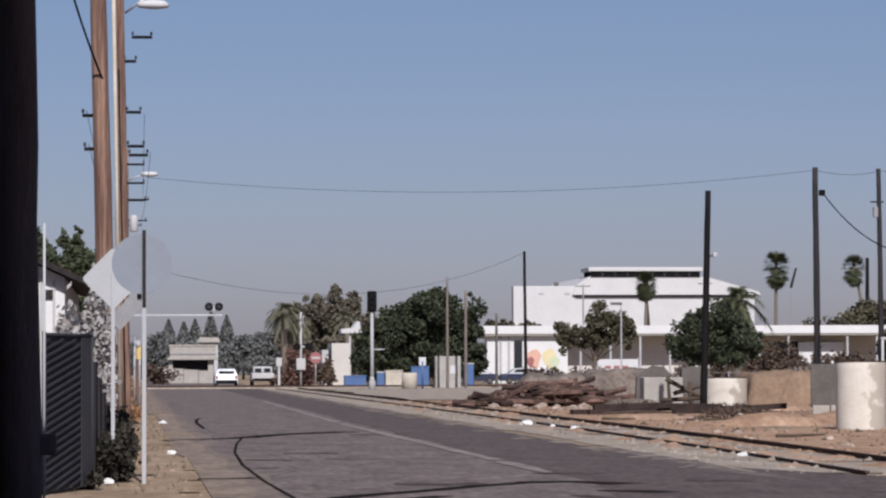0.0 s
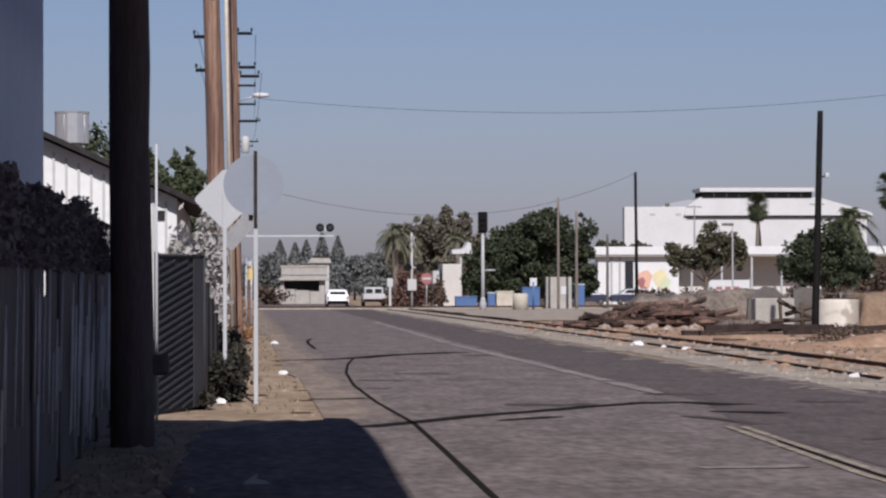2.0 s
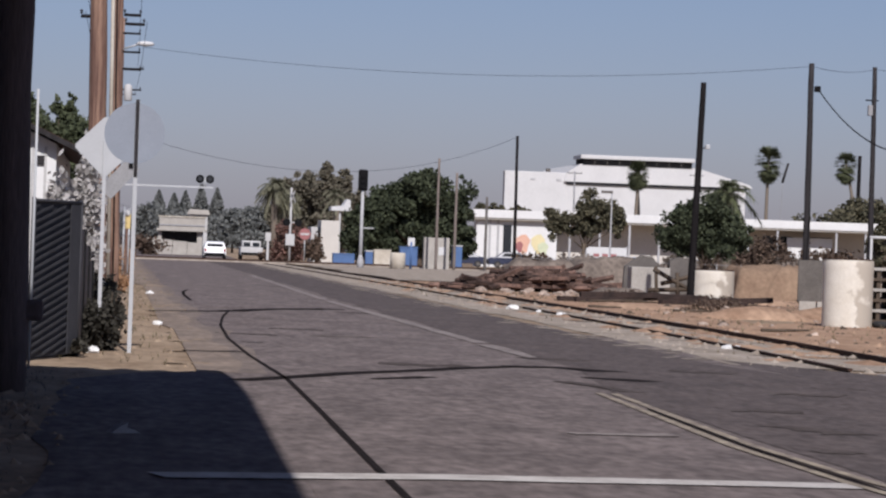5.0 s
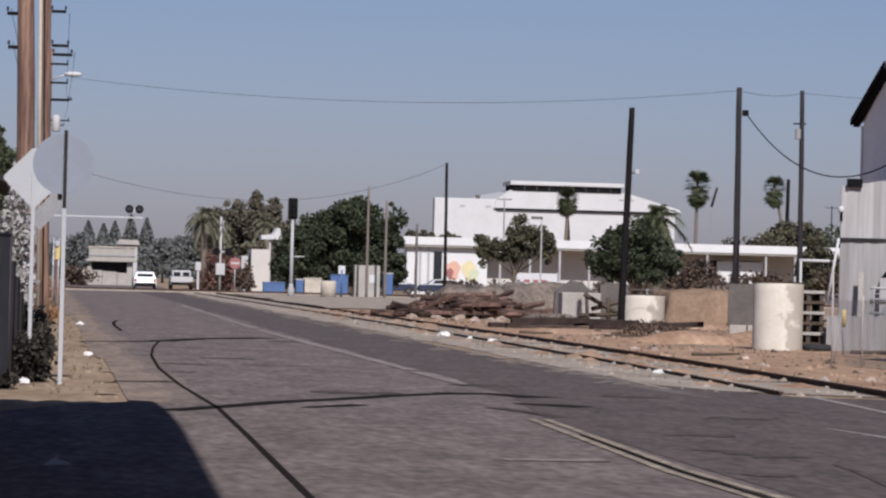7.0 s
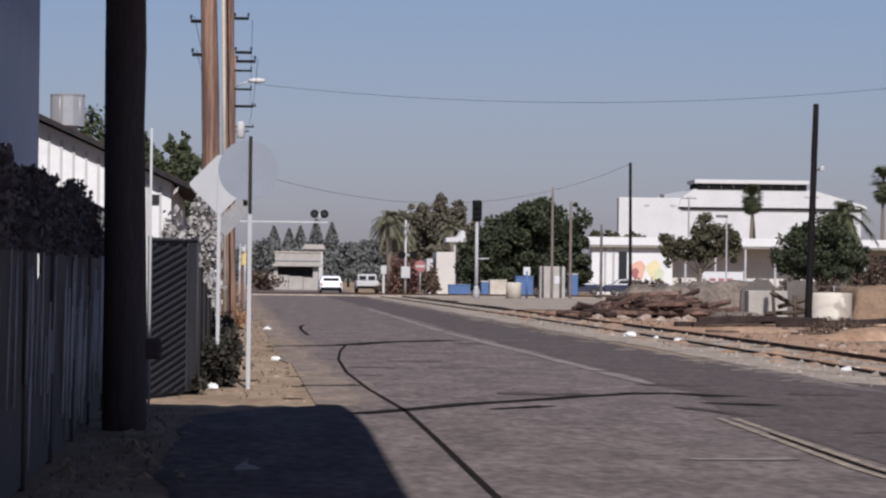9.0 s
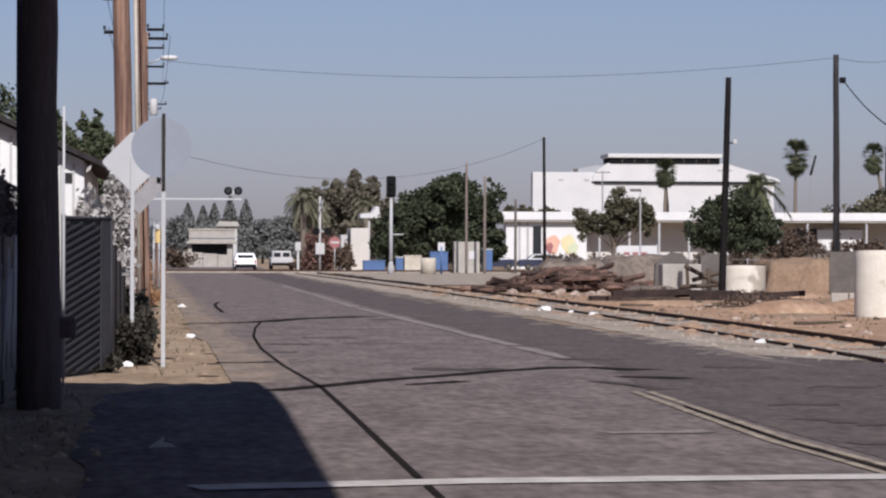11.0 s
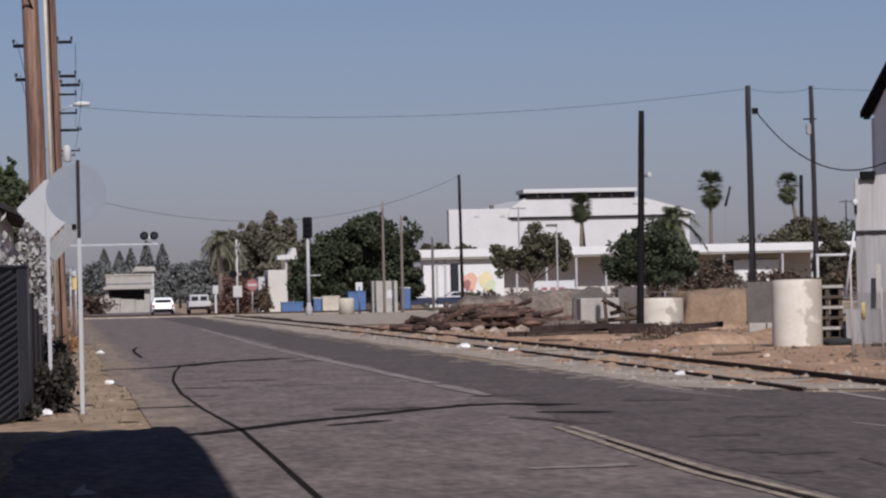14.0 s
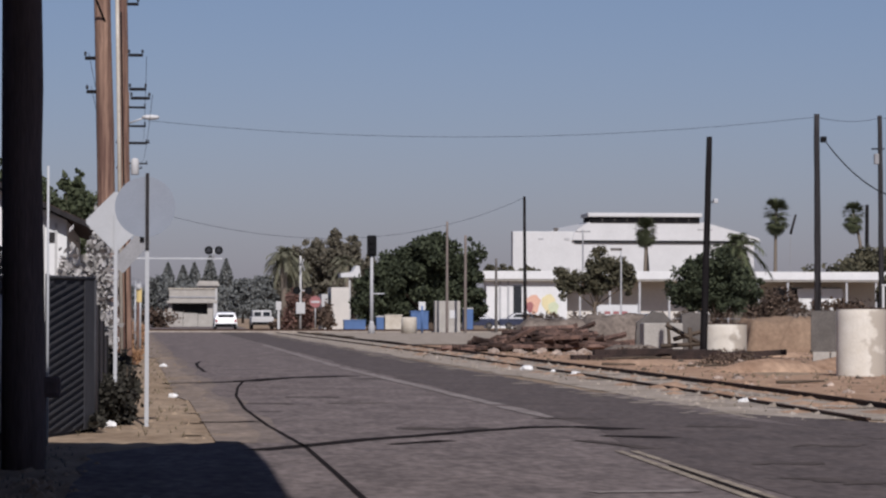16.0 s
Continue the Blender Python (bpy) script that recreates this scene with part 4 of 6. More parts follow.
for y in (12, 19, 26, 31):
    part("beam", box(-3.16, 1.5, y - 0.1, y + 0.1, 6.3, 6.6, 0.01), M_GALV, cn)
    part("tie_rod", rod((-3.16, y, 8.6), (0.9, y, 6.84), 0.03), M_GALV, cn)

# white shed behind the fence: its gable looks down the street
wb = thing("white_shed", -1.27, 60, 0, "white board-and-batten shed with low gable", "building")
part("core", prism([(0, 0), (0, 3.35), (-5.5, 5.8), (-11, 3.35), (-11, 0)], 0.02, 16), M_SHED, wb)
for k in range(44):
    x = -0.2 - k * 0.235
    part("batten", box(x - 0.025, x + 0.025, -0.015, 0.02, 0, 3.2 + 0.445 * min(-x, 11 + x)), M_WHITE2, wb)
for s in (0, 1):
    o = [(0.62, 3.12), (0.62, 3.22), (-5.5, 5.97), (-5.5, 5.87)]
    if s:
        o = [(-11 - x, z) for x, z in o][::-1]
    part("roof_slope", prism(o, -0.32, 16.3), M_RUST, wb, "dark weathered roof")
part("rake_board", prism([(0.62, 3.11), (0.62, 3.21), (-5.5, 5.96), (-5.5, 5.86)], -0.36, -0.32), M_POLE_GREY, wb, "grey rake board")
part("vent", box(-0.36, -0.22, -0.03, 0.0, 2.95, 3.12, 0.01), M_POLE_GREY, wb)
hv = thing("roof_cooler", -3.46, 64, 4.3, "square galvanised cooler box with rounded corners on the shed roof", "roof cooler", rz=50)
o = []
for k in range(20):     # a square with rounded corners
    a_ = 2 * math.pi * (k + 0.5) / 20
    q = 0.29 / (abs(math.cos(a_)) ** 4 + abs(math.sin(a_)) ** 4) ** (1 / 4)
    o.append((q * math.cos(a_), q * math.sin(a_)))
for nm, z0, z1, sc, m_ in (("casing", 0.28, 0.88, 1.0, M_SHINY), ("lid", 0.88, 0.92, 1.02, M_POST), ("stand", -0.15, 0.28, 0.6, M_WHITE2)):
    b = prism([(x * sc, y * sc) for x, y in o], z0, z1)
    for v in b.verts:
        v.co = (v.co.x, v.co.z, v.co.y)
    bmesh.ops.recalc_face_normals(b, faces=b.faces[:])
    part(nm, b, m_, hv)
for k in range(4):
    a_ = 2 * math.pi * (k + 0.12) / 4
    q = 0.291 / (abs(math.cos(a_)) ** 4 + abs(math.sin(a_)) ** 4) ** 0.25
    part("rib", rod((q * math.cos(a_), q * math.sin(a_), 0.31), (q * math.cos(a_), q * math.sin(a_), 0.85), 0.006, None, 5), M_SHINY, hv)
an = thing("block_wall", -1.75, 77, 0, "pale grey block wall behind the fence", "wall")
for r_ in range(15):
    for c_ in range(3):
        x0 = 0.4 * c_ + (0.2 if r_ % 2 else 0.0)
        part("block", box(x0 + 0.006, x0 + 0.394, 0, 0.2, 0.2 * r_ + 0.005, 0.2 * r_ + 0.195, 0.006), M_CONC2, an)
tree("bushy_tree", -4.3, 112, 7.0, 4.8, 1.5, M_LEAF_MID, "tall bushy green tree behind the shed", 41, 16000, 0.14, 1.4, 36)
lobed_tree("bushy_tree", -2.3, 108, ((-0.6, 4.9, 0.9, 1.1), (0.5, 4.7, 0.8, 1.2), (0.0, 3.4, 1.2, 1.4), (0.05, 5.9, 0.3, 0.7), (0.45, 5.9, 0.25, 0.7), (-0.8, 5.6, 0.4, 0.5)), 2.4, 0.1, M_LEAF_MID, "narrow bushy green tree behind the shed", 42, 13000, 0.12)

# ---- the lot on the right ----
def tank(x, y, r, h, label, seed, material, fill=False):
    rr = random.Random(seed)
    t = thing("concrete_pipe", x, y, 0, label, "concrete pipe", group="concrete pipes")
    prof = [(r * 0.985, -0.05), (r, 0.05)] + [(r * (1 + rr.uniform(-0.006, 0.006)), h * k / 8) for k in range(1, 8)] + [(r, h - 0.03), (r * 0.985, h), (r * 0.88, h), (r * 0.87, h - 0.5)]
    part("shell", lathe(prof, 40), material, t)
    part("rim", lathe([(r * 0.9, h - 0.005), (r * 1.012, h - 0.005), (r * 1.012, h + 0.02), (r * 0.9, h + 0.02)], 40), M_RUST, t, "dark stained rim")
    return t


tank(18.4, 78.6, 0.64, 1.73, "tall pale concrete pipe standing on end, rust-stained", 51, M_PEEL)
tank(21.35, 112.6, 0.79, 1.2, "wide pale concrete pipe used as a planter", 52, M_PEEL)
brush("bare_twigs", 21.3, 113.0, 1.2, 1.0, 1.9, M_BRUSH, "bare twigs above the concrete pipe", 53, 240, 0.07)
blk = thing("concrete_block", 20.15, 119.5, 0, "square pale concrete block on the lot", "concrete block")
part("block", box(-0.72, 0.78, -0.5, 0.5, -0.05, 1.2, 0.04), M_CONC2, blk)
wf = thing("broken_trestle", 20.35, 116.5, 0, "broken dark wooden trestle leaning together", "trestle")
for p, q in (((-0.35, 0, 0), (-0.4, 0.1, 1.25)), ((0.45, 0, 0), (0.4, 0, 1.05)), ((-0.7, 0, 0.35), (1.1, 0, 0.45)), ((-0.5, 0, 1.15), (1.0, 0, 0.35)), ((-0.2, 0.1, 0.6), (1.2, 0, 1.0))):
    part("beam", rod(p, q, 0.085, 0.08, 4), M_TIE, wf)
bs_ = thing("broken_slab", 20.3, 121.6, 0, "grey broken concrete slab propped behind the block", "slab", group="broken slabs")
part("slab", prism([(-0.8, -0.05), (-0.72, 1.2), (-0.1, 1.66), (0.35, 1.6), (0.75, 1.15), (0.8, -0.05)], 0, 0.25), M_STEEL, bs_)
bs_ = thing("broken_slab", 21.75, 120.6, 0, "grey concrete slab standing beside the pole", "slab", group="broken slabs")
part("slab", prism([(-0.55, -0.05), (-0.58, 1.5), (-0.2, 1.62), (0.5, 1.55), (0.52, -0.05)], 0, 0.3), M_STEEL, bs_)
pl = thing("steel_plate_panel", 21.15, 95, 0, "dull grey steel panel on stubby legs", "panel")
part("panel", box(-0.48, 0.48, -0.03, 0.03, 0.42, 1.68, 0.01), M_STEEL, pl)
part("pale_foot", box(-0.42, 0.1, -0.04, 0.04, -0.05, 0.42, 0.01), M_CONC2, pl)
part("pale_foot", box(0.14, 0.46, -0.04, 0.04, -0.05, 0.42, 0.01), M_CONC2, pl)
def heap(x, y, w, d, h, material, label, seed, steep=0.25, name="dirt_mound", group=""):
    """An uneven bank of soil: a fine sheet that rises within steep of its rim, w by d by h."""
    b = bmesh.new()
    nx, ny = 36, 22
    rows = []
    for j in range(ny + 1):
        row = []
        for i in range(nx + 1):
            u, v = i / nx, j / ny
            e = min(u, 1 - u, v * d / w, (1 - v) * d / w) / steep
            k = min(1.0, max(0.0, e))
            k = k * k * (3 - 2 * k)
            q = Vector((u * w * 1.1, v * d * 1.1, seed))
            z = h * k * (1 + 0.16 * noise.noise(q * 0.8)) + 0.10 * h * k * noise.noise(q * 2.6) + 0.04 * h * noise.noise(q * 6) - 0.06
            row.append(b.verts.new((u * w - w / 2 + 0.15 * noise.noise(q * 1.5), v * d - d / 2, z)))
        rows.append(row)
    for r0, r1 in zip(rows, rows[1:]):
        for i in range(nx):
            b.faces.new((r0[i], r0[i + 1], r1[i + 1], r1[i])).smooth = True
    ob = tagged(part(name, b, material), label, "mound", group=group)
    ob.matrix_basis = pose(x, y, 0)
    return ob


heap(26.25, 125.6, 3.9, 5.0, 1.36, M_EARTH, "flat-topped bank of brown packed earth", 1, 0.09)
heap(18.6, 139, 4.6, 4.5, 1.35, M_HEAP, "heap of grey-tan spoil behind the timbers", 2, 0.3, group="spoil heaps")
heap(18.6, 116.6, 3.4, 2.6, 0.46, M_HEAP, "low heap of grey-tan earth before the timbers", 5, 0.35, group="spoil heaps")
heap(21.6, 141, 4.0, 5.0, 1.45, M_HEAP, "heap of grey-tan spoil behind the timbers", 3, 0.22, group="spoil heaps")


def timber_pile():
    r = random.Random(61)
    t = thing("timber_pile", 15.9, 127, 0, "heap of broken reddish-brown timbers and railway ties", "timber pile")
    b = lathe([(1.0, -0.05), (0.9, 0.25), (0.62, 0.66), (0.35, 0.9), (0.05, 1.0)], 26)
    for v in b.verts:
        w = 1 + 0.25 * noise.noise(v.co * 2.0)
        v.co.x, v.co.y, v.co.z = v.co.x * 2.5 * w + 0.5, v.co.y * 1.6 * w, v.co.z * 0.62 * w
    part("earth_core", b, M_TIE, t, "dark earth and splinters")
    share = []
    for L in (0.7, 1.2, 1.8, 2.4):
        b = box(-L / 2, L / 2, -0.10, 0.10, -0.075, 0.075, 0.015)
        me = bpy.data.meshes.new("beam")
        b.to_mesh(me)
        b.free()
        me.materials.append(M_BEAM)
        share.append(me)
    for k in range(215):
        x = max(-3.1, min(3.5, r.gauss(0.4, 1.55)))
        y = r.uniform(-1.7, 0.9)
        roof = 0.84 * max(0.1, 1 - abs((x - 0.9) / 3.6) ** 1.3) * (1 - 0.35 * abs(y) / 1.7) + 0.06
        z = 0.07 + roof * (0.25 + 0.75 * r.random())
        ob = new("beam", r.choice(share))
        ob.parent = t
        ob.matrix_basis = pose(x, y, z, r.uniform(-40, 40), max(-30, min(24, r.gauss(-4, 9))), r.uniform(-45, 45))
    return t


timber_pile()
for (x0, y0, x1, y1, zz, tilt) in ((14.7, 105, 17.2, 106.6, 0.1, 1), (16.6, 107.5, 19.6, 107.0, 0.14, -2), (18.2, 105.2, 21.0, 107.4, 0.08, 1.5), (20.2, 107.6, 22.6, 107.9, 0.12, -3), (22.3, 101, 24.6, 103, 0.08, 0), (17.0, 109.8, 18.6, 110.8, 0.1, 3), (19.0, 103.6, 20.8, 103.2, 0.07, -1),
                                (15.6, 106.2, 18.4, 106.9, 0.25, -1), (17.6, 107.9, 20.3, 107.6, 0.28, 1), (15.2, 104.6, 16.9, 105.1, 0.10, 0), (18.9, 108.4, 21.4, 108.2, 0.1, -2)):
    d = math.hypot(x1 - x0, y1 - y0)
    ob = tagged(part("loose_beam", box(0, d, -0.12, 0.12, -0.08, 0.11, 0.015), M_TIE_DARK), "dark weathered beam lying on the dirt", "beam", group="loose beams")
    ob.matrix_basis = pose(x0, y0, zz - 0.02, 0, tilt, math.degrees(math.atan2(y1 - y0, x1 - x0)))
log = tagged(part("burnt_log", taper([(0, 0, 0.0), (0.5, 0.1, 0.05), (1.1, -0.05, 0.02), (1.6, 0.1, 0.0)], [0.2, 0.26, 0.24, 0.15], 10), M_BLACK), "short charred black log at the end of the heap", "log")
bmv = log.data
for v in bmv.vertices:
    v.co.z += 0.2
log.matrix_basis = pose(12.9, 124.2, 0.02, 0, 4)


def stone(x, y, s, material, label, seed, category="rubble", name="rubble_piece"):
    r = random.Random(seed)
    b = bmesh.new()
    bmesh.ops.create_icosphere(b, subdivisions=2, radius=s)
    for v in b.verts:
        v.co *= r.uniform(0.72, 1.15)
        v.co.z *= 0.6
    ob = tagged(part(name, b, material), label, category, group=category)
    ob.matrix_basis = pose(x, y, s * 0.22, 0, 0, r.uniform(0, 360))
    return ob


for k, (x, y, s) in enumerate(((10.9, 87, 0.19), (11.3, 84.5, 0.10), (11.35, 80.5, 0.14), (11.0, 56.3, 0.11), (11.3, 57, 0.08), (0.9, 92, 0.13), (0.75, 60, 0.10), (-0.35, 44.5, 0.12))):
    stone(x, y, s, M_LITTER, "scrap of pale litter on the ground", 70 + k, "litter", "litter")
for k in range(60):
    stone(rng.uniform(13, 24), rng.uniform(46, 118), rng.uniform(0.05, 0.17), M_STONE, "lump of pale rubble on the dirt", 90 + k)
for k in range(26):
    stone(rng.uniform(15.0, 17.6), rng.uniform(50, 55), rng.uniform(0.1, 0.3), M_STONE, "chunk of pale pinkish rubble by the fence", 170 + k)
for k in range(40):
    stone(rng.uniform(14, 20), rng.uniform(115, 134), rng.uniform(0.1, 0.3), M_STONE, "chunk of pale rubble beside the timbers", 210 + k)
for k in range(10):
    brush("dry_weeds", rng.uniform(17, 25), rng.uniform(92, 124), rng.uniform(1, 2.4), 1, rng.uniform(0.2, 0.5), M_BRUSH, "low dry brown weeds on the lot", 300 + k, 260, 0.06, "weeds")
for k in range(4):
    brush("dry_shrub", 18.5 + k * 1.3 + rng.uniform(-.3, .3), 144.5 + rng.uniform(-0.8, 2), 1.8, 2, rng.uniform(1.2, 1.7), M_BRUSH2, "grey-brown dry shrub behind the timbers", 320 + k, 1500, 0.10)


def chain_fence():
    t = thing("chain_link_fence", 16.25, 64.4, 0, "galvanised chain-link fence with bent posts", "fence", rz=-81.5)
    L, hgt = 20, 1.5
    r = random.Random(3)
    for k in range(13):
        top = 2.0 if k == 0 else hgt + r.uniform(-0.15, 0.1)
        part("post", rod((k * 1.6, 0, -0.1), (k * 1.6 + r.uniform(-0.06, 0.06), 0, top), 0.021), M_RAILGREY, t)
    b = bmesh.new()
    for k in range(230):
        for s in (1, -1):
            x0 = k * 0.085
            z0, z1 = (0.03, hgt - 0.1) if s > 0 else (hgt - 0.1, 0.03)
            b.faces.new([b.verts.new(c) for c in ((x0, 0, z0), (x0 + 0.016, 0, z0), (x0 + 0.816, 0, z1), (x0 + 0.8, 0, z1))])
    part("chain_link", b, M_POST, t)
    return t


chain_fence()


def trailer():
    t = thing("semi_trailer", 16.35, 58, 0, "white box semi-trailer with pale triangular decal", "trailer", rz=-77)
    t.matrix_basis = pose(18.75, 66.7, 0, 0, 0, -64) @ pose(0, 0, 0, 0, -2.2, 0)
    # x runs along the trailer from its rear, y is +left of it; the street side faces -y
    L, W = 13.5, 2.5
    part("box_body", box(0, L, 0.0, W, 1.06, 3.69, 0.03), M_TRAILER, t)
    for k in range(11):
        part("side_seam", box(0.65 + k * 1.2, 0.67 + k * 1.2, -0.003, 0.0, 1.1, 3.62), M_TRAILER, t)
    part("top_rail", box(-0.02, L, -0.035, W + 0.03, 3.65, 3.75, 0.01), M_POST, t)
    part("side_rail", box(-0.02, L, -0.035, 0.0, 0.80, 1.06, 0.01), M_RAILGREY, t, "grey side rail with holes")
    for k in range(26):
        part("rail_hole", box(0.25 + k * 0.5, 0.31 + k * 0.5, -0.039, -0.035, 0.92, 0.97), M_BLACK, t)
    part("corner_post", box(-0.03, 0.05, -0.02, 0.06, 0.9, 3.7, 0.01), M_TRAILER, t)
    part("bumper", box(-0.05, 0.1, 0.1, W - 0.1, 0.45, 0.57, 0.01), M_BLACK, t)
    part("underframe", box(0.0, L, 0.25, W, 0.62, 0.92, 0.01), M_BLACK, t)
    part("decal", prism([(2.12, 2.8), (4.85, 3.6), (9.2, 3.6), (9.2, 1.9), (5.3, 1.9)], -0.008, -0.004), M_TRAILER_W, t, "bright white triangular decal")
    part("decal_band", prism([(0.12, 1.28), (1.1, 1.34), (9, 1.62), (9, 1.78), (1.1, 1.42), (0.12, 1.33)], -0.008, -0.004), M_TRAILER_W, t, "bright white stripe")
    part("decal_patch", box(1.3, 2.1, -0.005, -0.002, 1.62, 1.78), M_TRAILER, t, "bright white patch")
    part("decal_patch", box(2.55, 3.9, -0.005, -0.002, 1.64, 1.86), M_TRAILER, t, "bright white patch")
    part("lower_panel", box(0.1, L, -0.006, 0.0, 1.06, 1.24, 0.002), M_RAILGREY, t, "dusty lower edge of the side")
    part("decal_mark", box(3.07, 3.3, -0.011, -0.008, 2.68, 2.95), M_TRAILER, t)
    part("vent", box(1.5, 1.82, -0.03, 0.0, 2.95, 3.36, 0.01), M_STEEL, t, "small grey vent")
    part("vent_plate", box(1.55, 1.77, -0.04, -0.03, 3.02, 3.16, 0.004), M_VENT, t)
    for k in range(4):
        part("vent_slat", box(1.54, 1.78, -0.036, -0.03, 3.19 + k * 0.04, 3.205 + k * 0.04), M_POST, t)
    for x in (1.4, 2.7):
        for y in (0.25, W - 0.25):
            w = part("wheel", rod((x, y - 0.14, 0.5), (x, y + 0.14, 0.5), 0.5, None, 28), M_TYRE, t)
            part("rim", rod((x, y - 0.16, 0.5), (x, y - 0.12, 0.5), 0.27, None, 20), M_POLE_GREY, w)
    for x in (0.75, 3.45):
        part("mudflap", box(x, x + 0.02, 0.05, 0.6, 0.18, 0.75, 0.004), M_POST, t, "pale dusty mudflap")
    for y in (0.5, W - 0.5):
        part("landing_leg", box(9.5, 9.62, y - 0.06, y + 0.06, 0, 1.0), M_BLACK, t)
    return t


trailer()


def mill():
    t = thing("mill_building", 23.55, 84, 0, "tall gabled corrugated mill with white side and pale roof", "building")
    L = 22.0
    part("gable_wall", corrugated((0, 6.2), (0, 0.0), 0, 6.6, 0.62, 0.006, top=lambda s: 6.5 + 1.5 * (1 - abs(2 * s - 1))), M_GABLE, t, "grey ribbed gable wall")
    part("side_wall", corrugated((0, 0), (L, 0), 3.6, 6.5, 0.42, 0.012), M_CORR_W, t, "white ribbed side wall")
    part("back_wall", box(0.05, L, 6.0, 6.15, 0, 6.5), M_CORR, t)
    part("inner_core", box(0.06, L, 0.08, 6.0, 0, 6.45), M_CORR, t)
    for s in (-1, 1):
        o = [(3.1, 8.0), (3.1, 8.1), (3.1 + s * 3.6, 6.62), (3.1 + s * 3.6, 6.53)]
        b = prism(o, -0.2, L)
        bmesh.ops.rotate(b, cent=(0, 0, 0), matrix=Matrix.Rotation(radians(90), 3, "Z"), verts=b.verts)
        bmesh.ops.scale(b, vec=(-1, 1, 1), verts=b.verts)
        bmesh.ops.recalc_face_normals(b, faces=b.faces[:])
        part("roof_slope", b, M_ROOF, t, "pale weathered metal roof")
        o = [(3.1, 7.93), (3.1, 8.11), (3.1 + s * 3.65, 6.62), (3.1 + s * 3.65, 6.44)]
        b = prism(o, -0.27, -0.2)
        bmesh.ops.rotate(b, cent=(0, 0, 0), matrix=Matrix.Rotation(radians(90), 3, "Z"), verts=b.verts)
        bmesh.ops.scale(b, vec=(-1, 1, 1), verts=b.verts)
        bmesh.ops.recalc_face_normals(b, faces=b.faces[:])
        part("barge_board", b, M_BLACK if s > 0 else M_STEEL, t, "black barge board" if s > 0 else "grey barge board")
        # soffits coloured dark for the shade under the overhang
        o = [(3.1, 7.98), (3.1, 7.86), (3.1 + s * 3.6, 6.39), (3.1 + s * 3.6, 6.51)]
        b = prism(o, -0.19, 0.0 if s > 0 else -0.03)
        bmesh.ops.rotate(b, cent=(0, 0, 0), matrix=Matrix.Rotation(radians(90), 3, "Z"), verts=b.verts)
        bmesh.ops.scale(b, vec=(-1, 1, 1), verts=b.verts)
        bmesh.ops.recalc_face_normals(b, faces=b.faces[:])
        part("shade_soffit_board", b, M_BLACK if s > 0 else M_STEEL, t)
    part("corner_trim", box(-0.05, 0.02, 6.2, 6.3, 0, 6.4), M_CORR_W, t, "white corner trim")
    tails = random.Random(33)
    for k in range(30):
        x = 0.35 + k * 0.72 + tails.uniform(-0.1, 0.1)
        part("rafter_tail", box(x, x + 0.12, -0.48, -0.02, 6.36 + tails.uniform(-0.02, 0.03), 6.5, 0.005), M_WHITE2 if k % 3 else M_POST, t)
    part("fascia_board", box(-0.2, L, -0.55, -0.505, 6.5, 6.63, 0.005), M_RAILGREY, t, "weathered fascia board")
    for k in range(9):       # raised seams of the roof sheets
        b = rod((0.9 + k * 2.3, -0.5, 6.625), (0.9 + k * 2.3, 3.1, 8.1), 0.012, None, 5)
        part("roof_seam", b, M_ROOF, t)
    lw = thing("mill_annex", 21.2, 83.4, 0, "low annex of bare rusting corrugated metal", "building", rz=-15)
    r = random.Random(19)
    for k in range(18):
        x = k * 0.86
        za, zb = 4.40 + 0.34 * min(1.0, x / 2.4) + r.uniform(-0.015, 0.015), 4.40 + 0.34 * min(1.0, (x + 0.86) / 2.4)
        z1 = zb
        if k < 4:
            part("metal_sheet", corrugated((x, 0), (x + 0.86, 0), 2.98, z1, 0.43, 0.014, top=lambda s: za + (zb - za) * s), M_CORR, lw)
        part("metal_sheet", corrugated((x, 0.03), (x + 0.86, 0.03), 0, 3.0, 0.43, 0.014), M_CORR, lw)
    for k in range(5):
        part("metal_sheet", corrugated((0, 5 - k), (0, 4.02 - k), 0, 4.36, 0.43, 0.014), M_CORR, lw)
    part("core", box(0.06, 3.4, 0.1, 5, 0, 4.3), M_CORR, lw)
    part("low_core", box(3.4, 16, 0.1, 1.9, 0, 2.95), M_CORR, lw)
    part("porch_roof", box(3.38, 14, -0.35, 1.0, 4.82, 4.9, 0.01), M_ROOF, lw, "pale edge of a flat porch roof")
    part("porch_beam", box(3.42, 14, -0.28, -0.16, 4.66, 4.82, 0.01), M_TIE, lw, "dark brown beam under the porch roof")
    # dark back sheet gives the recess under the porch roof its shade
    part("porch_shade_back", box(3.42, 14, 0.55, 0.65, 2.9, 4.82), M_DARK, lw)
    part("porch_post", box(3.4, 3.62, -0.3, -0.1, 2.9, 4.66, 0.01), M_WHITE2, lw)
    for k in range(12):
        part("flashing", box(k * 1.3 - 0.08, k * 1.3 + 1.2, -0.06, 0.02, 2.95 + r.uniform(-0.02, 0.02), 3.0), M_POLE_GREY, lw)
    part("roof_edge", box(0.14, 0.56, -0.15, 5, 4.38, 4.6, 0.02), M_BLACK, lw)
    part("door_awning", prism([(1.1, 1.92), (1.28, 2.16), (2.4, 2.18), (2.4, 1.95)], -0.4, 0.0), M_BLACK, lw, "black awning")
    part("awning_slat", box(1.3, 2.4, -0.415, -0.4, 2.02, 2.08, 0.004), M_STEEL, lw)
    part("corner_pipe", rod((-0.30, -0.2, 1.3), (-0.04, -0.06, 2.98), 0.035), M_WHITE, lw, "white pipe leaning on the corner")
